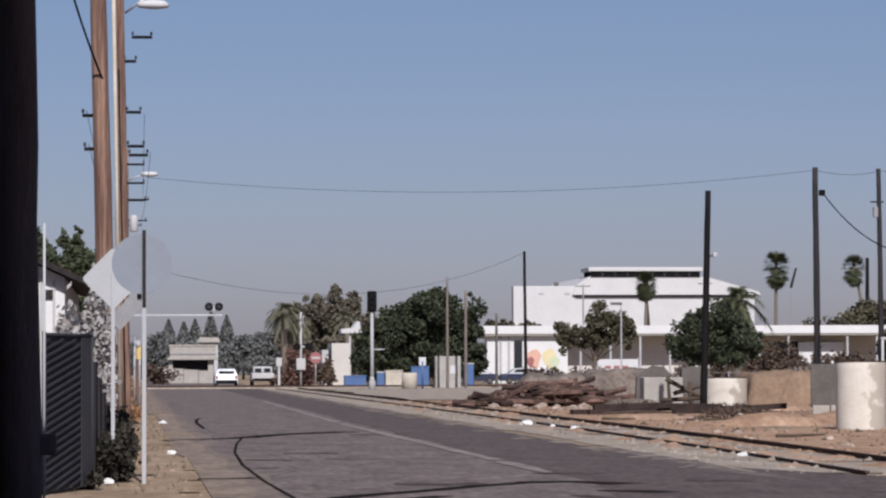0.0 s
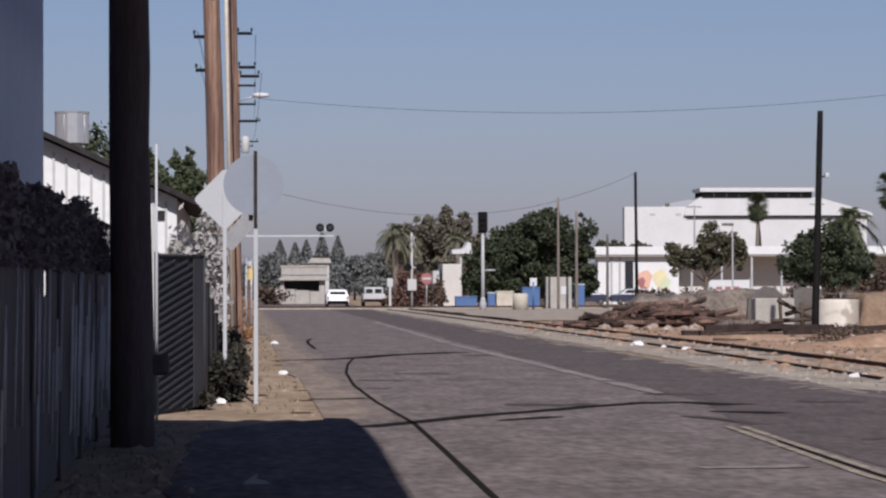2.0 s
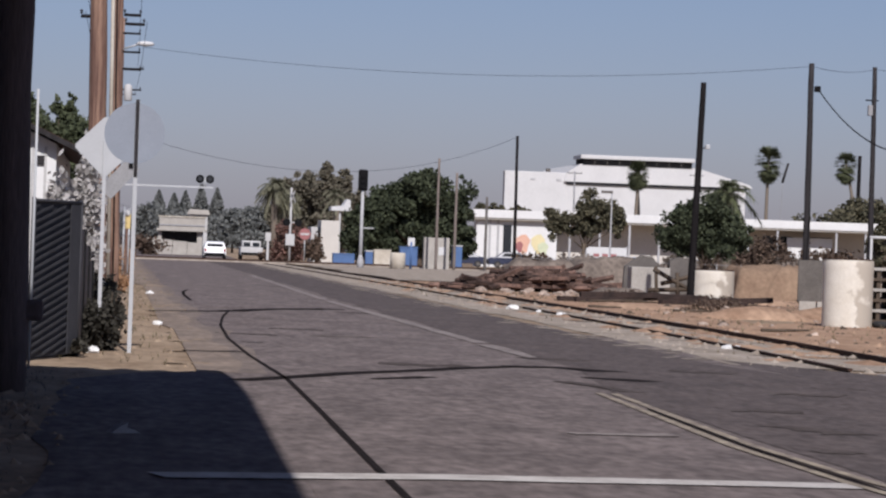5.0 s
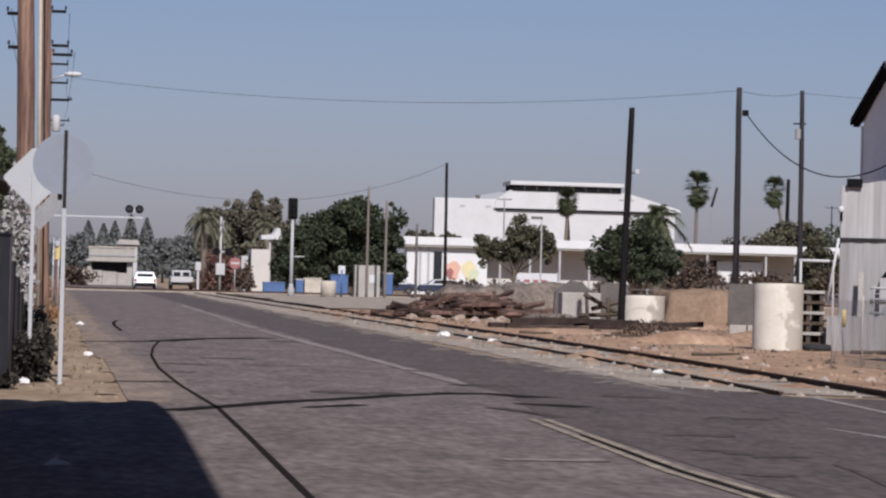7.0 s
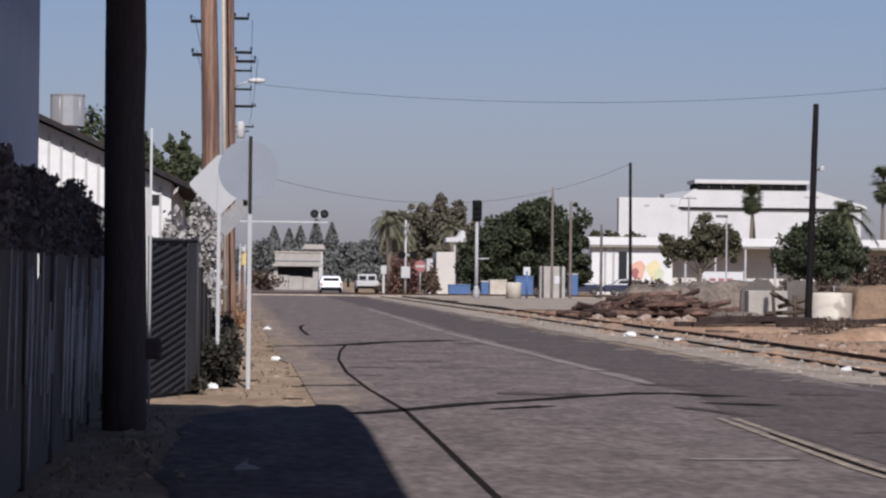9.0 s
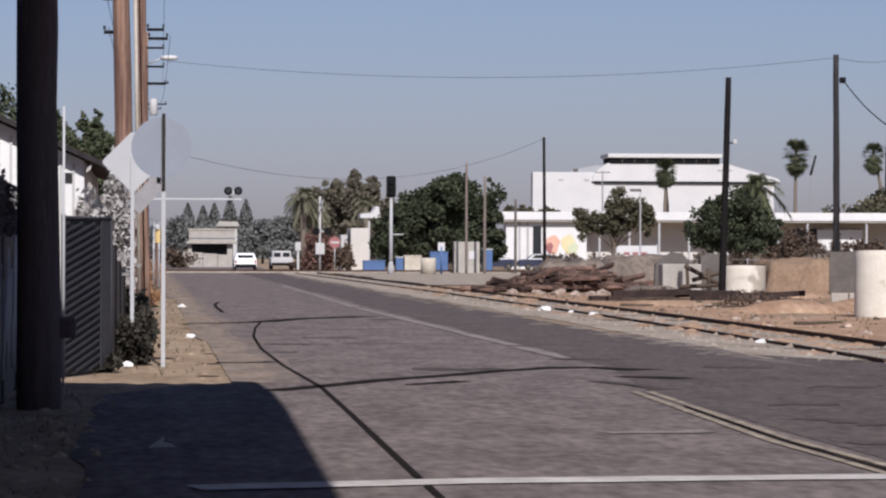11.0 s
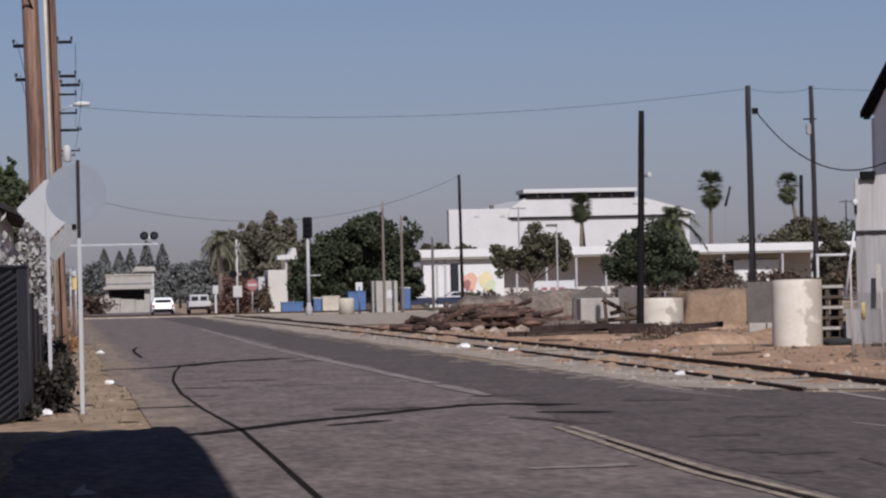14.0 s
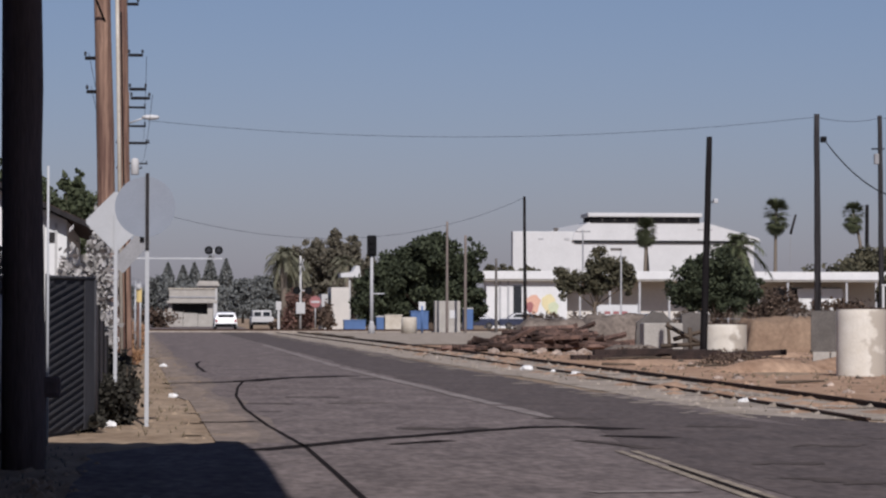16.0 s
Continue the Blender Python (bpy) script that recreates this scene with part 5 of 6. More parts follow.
    part("wall_lamp", lathe([(0.05, 3.68), (0.075, 3.7), (0.08, 3.8), (0.03, 3.86)], 10), M_WHITE, lw)
    part("lamp_bracket", box(-0.03, 0.05, -0.08, 0.0, 3.46, 3.68, 0.01), M_BLACK, lw)
    return t, lw


mill()
sp_ = thing("grey_sheet_panel", 19.9, 79.5, 0, "low dented grey sheet-metal panel in the yard", "panel")
for k in range(4):
    part("metal_sheet", corrugated((k * 0.8, 0), (k * 0.8 + 0.79, 0), 0, 0.92, 0.2, 0.02), M_CORR, sp_)
ty = tagged(part("worn_tyre", lathe([(0.2, 0), (0.34, 0.02), (0.38, 0.1), (0.34, 0.18), (0.2, 0.2)], 20), M_TYRE), "old dark tyre lying beside the concrete pipe", "tyre")
ty.matrix_basis = pose(19.4, 78.4, 0)
st = thing("pallet_stack", 19.55, 80.5, 0, "stack of grey pallets and slabs in the yard", "pallet stack")
for k in range(6):
    part("pallet", box(-0.42, 0.42, -0.5, 0.5, 0.12 + k * 0.27, 0.2 + k * 0.27, 0.01), M_CONC2 if k % 2 else M_TIE, st)
    for x in (-0.35, 0.0, 0.35):
        part("spacer", box(x - 0.05, x + 0.05, -0.45, 0.45, k * 0.27 - 0.07 if k else 0.0, 0.12 + k * 0.27), M_TIE, st)
for k, (x, y, rx, rz_, h) in enumerate(((17.2, 84, 1.9, 0.6, 0.35), (20.8, 88, 2.6, 1.0, 0.42), (22.2, 92, 2.2, 0.9, 0.5), (15.2, 96, 2.6, 1.6, 0.16), (22.9, 112, 1.6, 1.2, 0.25))):
    lump = tagged(part("dirt_mound", lathe([(1.0, -0.1), (0.85, 0.2), (0.6, 0.62), (0.35, 0.88), (0.05, 1.0)], 22), M_SAND), "low heap of tan dirt on the lot", "mound", group="dirt heaps")
    for v in lump.data.vertices:
        v.co.x *= rx * (1 + 0.2 * noise.noise(v.co * 1.7 + Vector((k, 0, 0))))
        v.co.y *= rx * 0.6
        v.co.z *= h * (1 + 0.3 * noise.noise(v.co * 2.3 + Vector((0, k, 0))))
    lump.matrix_basis = pose(x, y, 0)
# thin lamp posts against the far sky
for x, y, h, m_ in ((87.9, 350, 10.85, M_POLE_GREY), (46.0, 320, 10.0, M_POST), (60.5, 330, 10.5, M_POST)):
    utility_pole(x, y, h, 0.10, m_, "thin lamp post with a short crossbar against the sky", (0, 0), ((h - 0.2, 1.5, 0),))
utility_pole(82.65, 350, 13.76, 0.27, M_POLE_DARK, "bare dark palm trunk without a crown", (0.12, 0), (), "bare trunks")
lp = utility_pole(73.75, 350, 10.6, 0.05, M_POST, "thin pole carrying a slanting dark banner", (0.25, 0), (), "banner pole")
part("banner_arm", rod((0.22, 0, 10.4), (0.82, 0, 12.6), 0.15, 0.13, 8), M_POLE_GREY, lp)
lp = utility_pole(27.3, 175, 5.1, 0.055, M_VENT, "slim pale lamp post before the olive tree", (0, 0), (), "yard lamp")
part("lamp_head", box(-0.6, 0.05, -0.08, 0.08, 5.05, 5.2, 0.03), M_STEEL, lp)

for k, (x, y, w, h, rz_, m_) in enumerate(((21.6, 82.6, 0.14, 2.1, -12, M_CONC2), (22.15, 82.4, 0.2, 1.95, -18, M_CORR), (22.5, 82.2, 0.2, 1.35, -14, M_CONC2), (23.0, 82.0, 0.36, 1.3, -16, M_CORR), (20.9, 81.2, 0.55, 0.7, 10, M_STONE), (21.8, 80.6, 0.8, 0.45, -5, M_STONE))):
    ob = tagged(part("leaning_board", box(-w / 2, w / 2, -0.02, 0.02, 0, h, 0.008), m_), "pale weathered board leaning in the mill yard", "board", group="leaning boards")
    ob.matrix_basis = pose(x, y, 0, -8, 0, rz_)
pr = thing("pipe_rack", 21.5, 80.9, 0, "rusty yard rack of pale horizontal pipes", "rack")
for x in (0.0, 0.95, 1.9):
    part("upright", rod((x, 0, -0.05), (x, 0, 1.75), 0.03, None, 6), M_POST, pr)
for z, m_ in ((1.0, M_POST), (1.28, M_STEEL), (1.36, M_POST), (1.66, M_WHITE2)):
    part("pipe", rod((-0.1, 0, z), (2.1, 0, z - 0.02), 0.035, None, 8), m_, pr)
for x, h_, m_ in ((21.75, 1.2, M_WHITE2), (22.9, 1.05, M_CONC), (23.25, 1.0, M_POST)):
    ob = tagged(part("old_drum", lathe([(0.15, 0), (0.16, 0.05), (0.155, h_ * 0.5), (0.16, h_ - 0.05), (0.14, h_)], 16), m_), "narrow pale drum standing in the mill yard", "drum", group="yard drums")
    ob.matrix_basis = pose(x, 80.2, 0)
brush("dry_shrub", 23.35, 79.6, 0.7, 0.6, 1.35, M_RED_LEAF, "dry reddish-brown shrub in the mill yard", 330, 700, 0.06)
gp = thing("white_pipe_rail", 20.22, 84, 0, "white pipe rail on a post beside the mill", "rail")
part("rail", rod((0, 0, 2.36), (1.2, 0, 2.36), 0.04), M_WHITE, gp)
part("post", rod((0.05, 0, -0.1), (0.05, 0, 2.36), 0.035), M_WHITE2, gp)
pt = thing("yellow_bollard", 18.95, 74, 0, "small yellow bollard beside the concrete pipe", "bollard")
part("post", rod((0, 0, -0.05), (0, 0, 0.72), 0.03), M_POST, pt)
part("cap", rod((0, 0, 0.72), (0, 0, 1.12), 0.05), M_YELLOW, pt, "yellow upper end")

# ---- crossing and distance ----
def car():
    t = thing("car", 7.25, 246, 0.02, "white hatchback car seen from behind on the street", "car")
    side = [(-2.1, 0.35), (-2.15, 0.75), (-2.05, 1.0), (-1.75, 1.42), (-0.6, 1.5), (0.4, 1.45), (1.05, 1.02), (2.0, 0.88), (2.15, 0.6), (2.1, 0.32)]
    b = prism(side, -0.86, 0.86)
    bmesh.ops.rotate(b, cent=(0, 0, 0), matrix=Matrix.Rotation(radians(90), 3, "Z"), verts=b.verts)
    for v in b.verts:
        if v.co.z > 1.05:
            v.co.x *= 0.8
    bmesh.ops.bevel(b, geom=b.edges[:], offset=0.05, segments=2, affect="EDGES")
    part("body", b, M_CAR, t)
    part("rear_window", box(-0.6, 0.6, -2.0, -1.88, 1.05, 1.32, 0.03), M_GLASS, t)
    for s in (-1, 1):
        part("tail_light", box(s * 0.72 - 0.1, s * 0.72 + 0.1, -2.17, -2.1, 0.72, 0.95, 0.02), M_RED, t)
        for y in (-1.35, 1.35):
            w = part("wheel", rod((s * 0.88, y, 0.32), (s * 0.7, y, 0.32), 0.32, None, 20), M_TYRE, t)
            part("rim", rod((s * 0.9, y, 0.32), (s * 0.87, y, 0.32), 0.19, None, 16), M_GALV, w)
    part("bumper", box(-0.82, 0.82, -2.22, -2.1, 0.35, 0.6, 0.04), M_BLACK, t)
    return t


car()


def signal_mast(x, y, h, label):
    t = thing("traffic_signal", x, y, 0, label, "traffic signal")
    part("mast", rod((0, 0, -0.1), (0, 0, h), 0.14, 0.11), M_VENT, t)
    part("base", lathe([(0.24, -0.05), (0.24, 0.5), (0.17, 0.75), (0.13, 0.95)], 12), M_VENT, t)
    hd = part("signal_head", box(-0.34, 0.34, -0.15, 0.15, h - 0.12, h + 1.38, 0.14), M_BLACK, t)
    for k in range(3):
        part("visor", rod((0, -0.33, h + 0.18 + k * 0.38), (0, -0.15, h + 0.18 + k * 0.38), 0.16, None, 14), M_BLACK, hd)
    part("side_arm", rod((0, 0, 2.85), (0.9, 0, 2.85), 0.05), M_GALV, t)
    return t


signal_mast(16.85, 222, 5.6, "tall pale mast with a black signal head")
gt = thing("crossing_cantilever", -3.0, 246, 0, "railway crossing cantilever with two round lamps", "crossing signal")
part("mast", rod((0, 0, -0.1), (0, 0, 6.6), 0.14), M_GALV, gt)
part("arm", box(0, 10.0, -0.05, 0.05, 5.62, 5.74, 0.01), M_GALV, gt)
for x in (8.95, 9.72):
    hd = part("lamp_backplate", rod((x, -0.1, 6.33), (x, -0.05, 6.33), 0.33, None, 24), M_BLACK, gt)
    part("lens", rod((x, -0.2, 6.33), (x, -0.1, 6.33), 0.16, None, 18), M_DARK, hd)
part("lamp_bar", rod((8.8, 0, 6.33), (9.9, 0, 6.33), 0.05), M_GALV, gt)
part("lamp_stem", rod((9.34, 0, 5.7), (9.34, 0, 6.4), 0.06), M_GALV, gt)
xs_ = thing("crossing_signal", 13.05, 245, 0, "crossing signal mast with white cabinet", "crossing signal")
part("mast", rod((0, 0, -0.1), (0, 0, 5.9), 0.10, 0.08), M_WHITE2, xs_)
for s in (-1, 1):
    b = box(-0.62, 0.62, -0.16, -0.13, -0.1, 0.1, 0.01)
    bmesh.ops.rotate(b, cent=(0, 0, 0), matrix=Matrix.Rotation(radians(s * 45), 3, "Y"), verts=b.verts)
    bmesh.ops.translate(b, vec=(0, -0.03 * s, 5.2), verts=b.verts)
    bmesh.ops.rotate(b, cent=(0, 0, 0), matrix=Matrix.Rotation(radians(68), 3, "Z"), verts=b.verts)
    part("crossbuck_blade", b, M_WHITE2, xs_, "white crossbuck blade")
for s in (-0.3, 0.62):
    part("lamp_backplate", rod((s, -0.1, 3.2), (s, -0.05, 3.2), 0.3, None, 20), M_BLACK, xs_)
part("lamp_bar", rod((-0.4, 0, 3.2), (0.7, 0, 3.2), 0.05), M_GALV, xs_)
part("cabinet", box(-0.35, 0.35, -0.3, 0.3, 1.4, 2.3, 0.04), M_WHITE2, xs_)
rd = thing("stop_sign", 14.5, 250, 0, "red octagonal sign with a white bar on a post", "sign")
part("plate", rod((0, -0.04, 2.35), (0, 0, 2.35), 0.48, None, 8), M_RED, rd)
part("bar", box(-0.34, 0.34, -0.055, -0.04, 2.27, 2.43), M_WHITE2, rd)
part("post", rod((0, 0.05, 0), (0, 0.05, 2.8), 0.05), M_GALV, rd)
brush("reddish_shrub", 13.6, 258, 2.6, 2.5, 3.5, M_RED_LEAF, "tall rust-red shrub by the railway", 701, 2600, 0.2)
brush("reddish_shrub", 15.6, 260, 2.0, 2.0, 2.6, M_BRUSH, "brown shrub by the railway", 702, 1600, 0.2)
tw = thing("tan_wall", 17.2, 266, 0, "pale tan stucco wall end beside the trees", "wall")
part("wall", box(-0.42, 1.1, 0, 5, 0, 3.62, 0.02), M_TAN, tw)
part("narrow_wall", box(-1.22, -0.67, 0.5, 5, 0, 3.05, 0.02), M_WHITE2, tw)
pv = thing("white_awning", 19.3, 268, 0, "white pitched awning among the trees", "awning")
part("roof", prism([(-1.6, 4.5), (-1.6, 4.85), (-0.6, 4.95), (-0.25, 5.5), (0.0, 5.45), (0.1, 4.5)], -0.3, 3), M_WHITE, pv)
part("post", box(-0.9, -0.75, 0, 0.2, 0, 4.5), M_WHITE2, pv)
for x, w_, h_, m_, lb in ((17.4, 1.7, 0.95, M_BLUE, "low blue plastic bin by the fence"), (19.4, 0.6, 1.25, M_BLUE, "narrow blue bin by the fence"), (20.45, 1.35, 1.35, M_CONC, "pale bin beside the blue bins"), (22.5, 1.4, 1.65, M_BLUE, "tall blue bin before the trees"), (26.35, 0.75, 1.9, M_BLUE, "upright blue and white tank before the trees")):
    bn_ = thing("rubbish_bin", x, 247, 0, lb, "bin", group="bins")
    part("body", box(-w_ / 2, w_ / 2, -0.5, 0.5, 0, h_ - 0.08, 0.06), m_, bn_)
    part("lid", box(-w_ / 2 - 0.03, w_ / 2 + 0.03, -0.54, 0.54, h_ - 0.1, h_, 0.03), M_WHITE2 if w_ < 0.8 else m_, bn_)
cb = thing("signal_cabinet", 23.5, 235, 0, "grey electrical cabinet beside the railway", "cabinet")
part("body", box(-0.95, 0.95, -0.5, 0.5, 0, 2.4, 0.03), M_CONC2, cb)
part("notice", box(0.15, 0.65, -0.52, -0.5, 1.1, 1.7), M_WHITE, cb)
part("door_seam", box(-0.02, 0.02, -0.51, -0.5, 0.1, 2.3), M_BLACK, cb)
wt = thing("white_drum", 19.5, 222, 0, "short white concrete drum", "drum")
part("drum", lathe([(0.56, -0.05), (0.54, 1.15), (0.5, 1.2)], 28), M_CONC, wt)
bs = thing("blue_sign_post", 20.7, 225, 0, "small post with a blue and white plate", "sign")
part("post", rod((0, 0, 0), (0, 0, 2.0), 0.08), M_BLUE, bs)
part("plate", box(-0.25, 0.25, -0.04, 0.04, 1.7, 2.3, 0.03), M_WHITE, bs)
tk = thing("parked_van", 11.6, 283, 0, "white van parked beyond the crossing", "van")
part("body", box(-1.0, 1.0, -2.2, 2.2, 0.35, 1.1, 0.12), M_WHITE2, tk)
part("cabin", box(-0.85, 0.85, -1.2, 2.1, 1.08, 1.68, 0.14), M_WHITE2, tk)
for x in (-0.4, 0.4):
    part("rear_window", box(x - 0.3, x + 0.3, -1.23, -1.18, 1.16, 1.52, 0.02), M_GLASS, tk)
part("bumper", box(-0.95, 0.95, -2.3, -2.15, 0.4, 0.62, 0.04), M_BLACK, tk)
for s_ in (-1, 1):
    for y in (-1.4, 1.4):
        part("wheel", rod((s_ * 1.02, y, 0.35), (s_ * 0.8, y, 0.35), 0.35, None, 16), M_TYRE, tk)
wp = thing("white_marker_post", 11.4, 246, 0, "short white post beside the crossing", "post")
part("post", box(-0.09, 0.09, -0.06, 0.06, -0.05, 1.7, 0.01), M_WHITE2, wp)
part("plate", box(-0.22, 0.22, -0.09, -0.06, 1.7, 2.36, 0.02), M_WHITE2, wp)
wh_ = thing("small_white_house", 8.3, 346, 0, "small white house beyond the overpass", "house")
part("wall", box(-1.0, 1.05, 0, 4, -0.1, 4.4), M_WHITE2, wh_)
part("roof", prism([(-1.25, 4.35), (1.3, 4.35), (1.1, 4.85), (-0.9, 4.9)], -0.3, 4.3), M_CONC2, wh_)
part("window", box(-0.5, 0.3, -0.04, 0.0, 3.7, 4.15), M_GLASS, wh_)
br = thing("overpass", 4.5, 330, 0, "grey concrete overpass across the far street", "overpass")
part("parapet", box(-0.6, 4.2, 0, 0.6, 2.66, 3.85, 0.03), M_CONC2, br)
part("coping", box(-0.7, 4.3, -0.1, 0.7, 3.85, 3.97, 0.03), M_CONC, br)
part("parapet_band", box(-0.6, 4.2, -0.08, 0.0, 2.95, 3.1, 0.02), M_POST, br)
# the deck takes the greyer concrete to carry the far haze
part("deck", box(-0.85, 4.4, -0.3, 6, 2.4, 2.66, 0.04), M_CONC2, br)
part("pier", box(3.4, 3.95, 0.3, 1, -0.2, 2.4), M_CONC2, br)
part("pier", box(-0.7, -0.3, 0.3, 1, -0.2, 2.4), M_CONC2, br)
# dark block stands in for the shade beneath the deck
part("opening_shade_block", box(-0.6, 4.1, 4.0, 5.5, -0.2, 2.4), M_DARK, br)
for k in range(11):
    part("parapet_rib", box(-0.55 + k * 0.45, -0.47 + k * 0.45, -0.05, 0.0, 3.1, 3.8), M_CONC2, br)
bw = thing("concrete_barrier", 4.5, 320, 0, "low pale concrete barrier before the overpass", "barrier")
for k in range(4):
    part("barrier_length", prism([(-2.3 + k * 1.5, -0.05), (-0.84 + k * 1.5, -0.05), (-0.84 + k * 1.5, 1.6 - 0.12 * k), (-2.3 + k * 1.5, 1.66 - 0.12 * k)], 0, 0.4), M_CONC2, bw)
ym = thing("yellow_marker_post", 0.17, 100, 0, "yellow marker plate with pale cap on a post", "marker")
part("post", rod((0, 0, -0.1), (0, 0, 2.4), 0.04), M_POLE, ym)
part("plate", box(-0.11, 0.11, -0.06, -0.04, 1.9, 2.35, 0.01), M_YELLOW, ym)
part("cap", lathe([(0.1, 2.3), (0.11, 2.36), (0.08, 2.46), (0.02, 2.5)], 12), M_WHITE2, ym, "pale rounded cap")
# low white school block with a painted mural
lb_ = thing("low_white_building", 33.6, 300, 0, "long low white building with flat overhanging roof", "building")
part("wall", box(0.3, 8.1, 0.8, 3, 0, 4.55), M_FASCIA, lb_)
part("recessed_wall", box(8.1, 25, 3.4, 5.4, 0, 4.55), M_TAN, lb_, "tan wall set back under the roof")
part("veranda_wall", box(25, 44, 5.4, 10, 0, 4.6), M_TAN, lb_, "tan wall set back under the roof")
for k in range(13):
    part("veranda_post", box(9.2 + k * 2.9, 9.4 + k * 2.9, 0.3, 0.5, 0, 4.55, 0.01), M_VENT, lb_)
part("white_board", box(30.9, 35.4, 2.0, 2.1, 0.4, 3.9, 0.02), M_FASCIA, lb_)
part("roof_fascia", box(-0.2, 44.6, 0.1, 5.6, 4.72, 5.5, 0.03), M_FASCIA, lb_)
part("soffit", box(0, 44.4, 0.2, 5.5, 4.55, 4.72), M_CONC2, lb_)
part("door", box(2.9, 3.7, 0.74, 0.8, 0, 4.1), M_GLASS, lb_)
for x, wd in ((25.5, 1.6), (29.2, 3.0), (33.4, 2.6), (39.5, 3.2)):
    w = part("window", box(x, x + wd, 5.34, 5.4, 0.9, 4.0), M_GLASS, lb_)
    part("frame", box(x + wd / 2 - 0.05, x + wd / 2 + 0.05, 5.28, 5.34, 0.9, 4.0), M_WHITE2, w)
def flame(cx, cz, w, h, y, material, label):
    o = [(cx + w * 0.5 * math.sin(k * 0.7 + 0.4) * (1 + 0.25 * math.sin(k * 2.1)), cz + h * 0.5 * math.cos(k * 0.7 + 0.4) * (1 + 0.2 * math.cos(k * 1.7))) for k in range(9)]
    part("mural_patch", prism(o, y, y + 0.012), material, lb_, label)
flame(4.85, 2.3, 1.35, 1.7, 0.775, M_ORANGE, "orange painted mural patch")
flame(6.3, 2.35, 1.3, 1.7, 0.76, M_MURAL, "yellow painted mural patch")
flame(4.5, 2.0, 0.7, 1.0, 0.745, M_RED, "red painted mural patch")
flame(6.8, 1.9, 1.0, 1.2, 0.73, M_GREENPAINT, "green painted mural patch")
for x in (1.5, 2.3):
    part("pilaster", box(x, x + 0.2, 0.7, 0.8, 0, 4.55), M_VENT, lb_, "grey pilaster")
bn = thing("white_banner", 33.3, 215, 0, "white banner with red marks on two posts", "banner")
part("cloth", box(-1.4, 1.4, -0.02, 0.02, 1.0, 2.1, 0.01), M_WHITE, bn)
for k in range(3):
    part("red_mark", box(-0.9 + k * 0.6, -0.5 + k * 0.6, -0.035, -0.025, 1.45, 1.65), M_RED, bn)
for x in (-1.4, 1.4):
    part("post", rod((x, 0.04, 0), (x, 0.04, 2.2), 0.05), M_POST, bn)
M_NAVY = mat("dark_navy_paint", (0.035, 0.042, 0.075), 0.35, 1, 0.05, 0.0, spec=0.4)
for x in (31.2, 35.6, 46.5, 53.0):
    pv = thing("parked_car", x, 287, 0, "dark navy car parked before the white building", "car", group="parked cars")
    b = prism([(-2.1, 0.3), (-2.13, 0.75), (-2.0, 0.92), (-1.35, 1.0), (-0.75, 1.45), (0.75, 1.47), (1.45, 1.0), (2.0, 0.9), (2.12, 0.7), (2.1, 0.3)], -0.85, 0.85)
    for v in b.verts:
        if v.co.z > 1.1:
            v.co.y *= 0.8
    bmesh.ops.bevel(b, geom=b.edges[:], offset=0.06, segments=2, affect="EDGES")
    part("body", b, M_NAVY, pv)
    part("side_window", prism([(-0.95, 1.04), (-0.65, 1.36), (0.62, 1.37), (1.05, 1.04)], -0.83, -0.8), M_GLASS, pv)
    for s in (-1.3, 1.3):
        w = part("wheel", rod((s, -0.9, 0.32), (s, -0.7, 0.32), 0.32, None, 16), M_TYRE, pv)
        part("rim", rod((s, -0.92, 0.32), (s, -0.89, 0.32), 0.18, None, 12), M_STEEL, w)


def arena():
    t = thing("white_arena", 59.7, 500, 0, "large white arena with stepped roof and dark clerestory", "building")
    part("side_block", box(0.9, 11, -0.1, 2.2, 0, 14.4, 0.1), M_WHITE, t)
    part("main_block", box(10.9, 40, 0, 45, 0, 13.0, 0.1), M_WHITE, t)
    # dark strip draws the shadow below the eave
    part("eave_shadow_strip", box(10.8, 40.2, -0.3, 45, 12.6, 13.0), M_DARK, t)
    part("hip_roof", prism([(10.4, 13.0), (41, 13.0), (40.5, 13.5), (32, 15.9), (13.0, 15.9), (10.8, 14.4)], -0.6, 40), M_WHITE, t)
    part("clerestory", box(13.3, 31.0, -0.7, 7, 15.8, 16.8), M_BLACK, t, "dark clerestory band")
    part("top_roof", box(12.9, 31.4, -1.1, 7.5, 16.75, 17.4, 0.1), M_WHITE, t)
    part("roof_vent", box(7.6, 8.3, 0.5, 1.2, 14.4, 15.0, 0.1), M_STEEL, t)
    for x in (5.0, 9.2):
        part("wall_grille", box(x, x + 0.8, -0.16, -0.1, 13.0, 13.35), M_VENT, t)
    for k in range(8):
        part("clerestory_mullion", box(15.2 + k * 2, 15.3 + k * 2, -0.74, -0.7, 15.9, 16.75), M_STEEL, t)
    return t


arena()

# trees of the middle and far distance
lobed_tree("broad_tree", 24.4, 258, ((-3.4, 4.3, 1.7, 2.0), (-1.7, 5.5, 2.1, 2.1), (0.2, 5.7, 2.5, 2.35), (2.4, 5.5, 2.0, 2.3), (3.2, 3.2, 1.4, 2.6), (0.0, 2.9, 3.4, 2.4), (-3.0, 2.6, 2.0, 2.1)), 1.2, 0.35, M_LEAF, "broad dense dark-green tree", 80, 46000, 0.21)
lobed_tree("broad_tree", 19.3, 257, ((-0.4, 3.2, 1.4, 1.9), (0.9, 3.9, 1.4, 1.8), (0.0, 1.8, 1.7, 1.5)), 0.8, 0.2, M_LEAF, "rounded dark-green tree joined to a larger one", 81, 8000, 0.21)
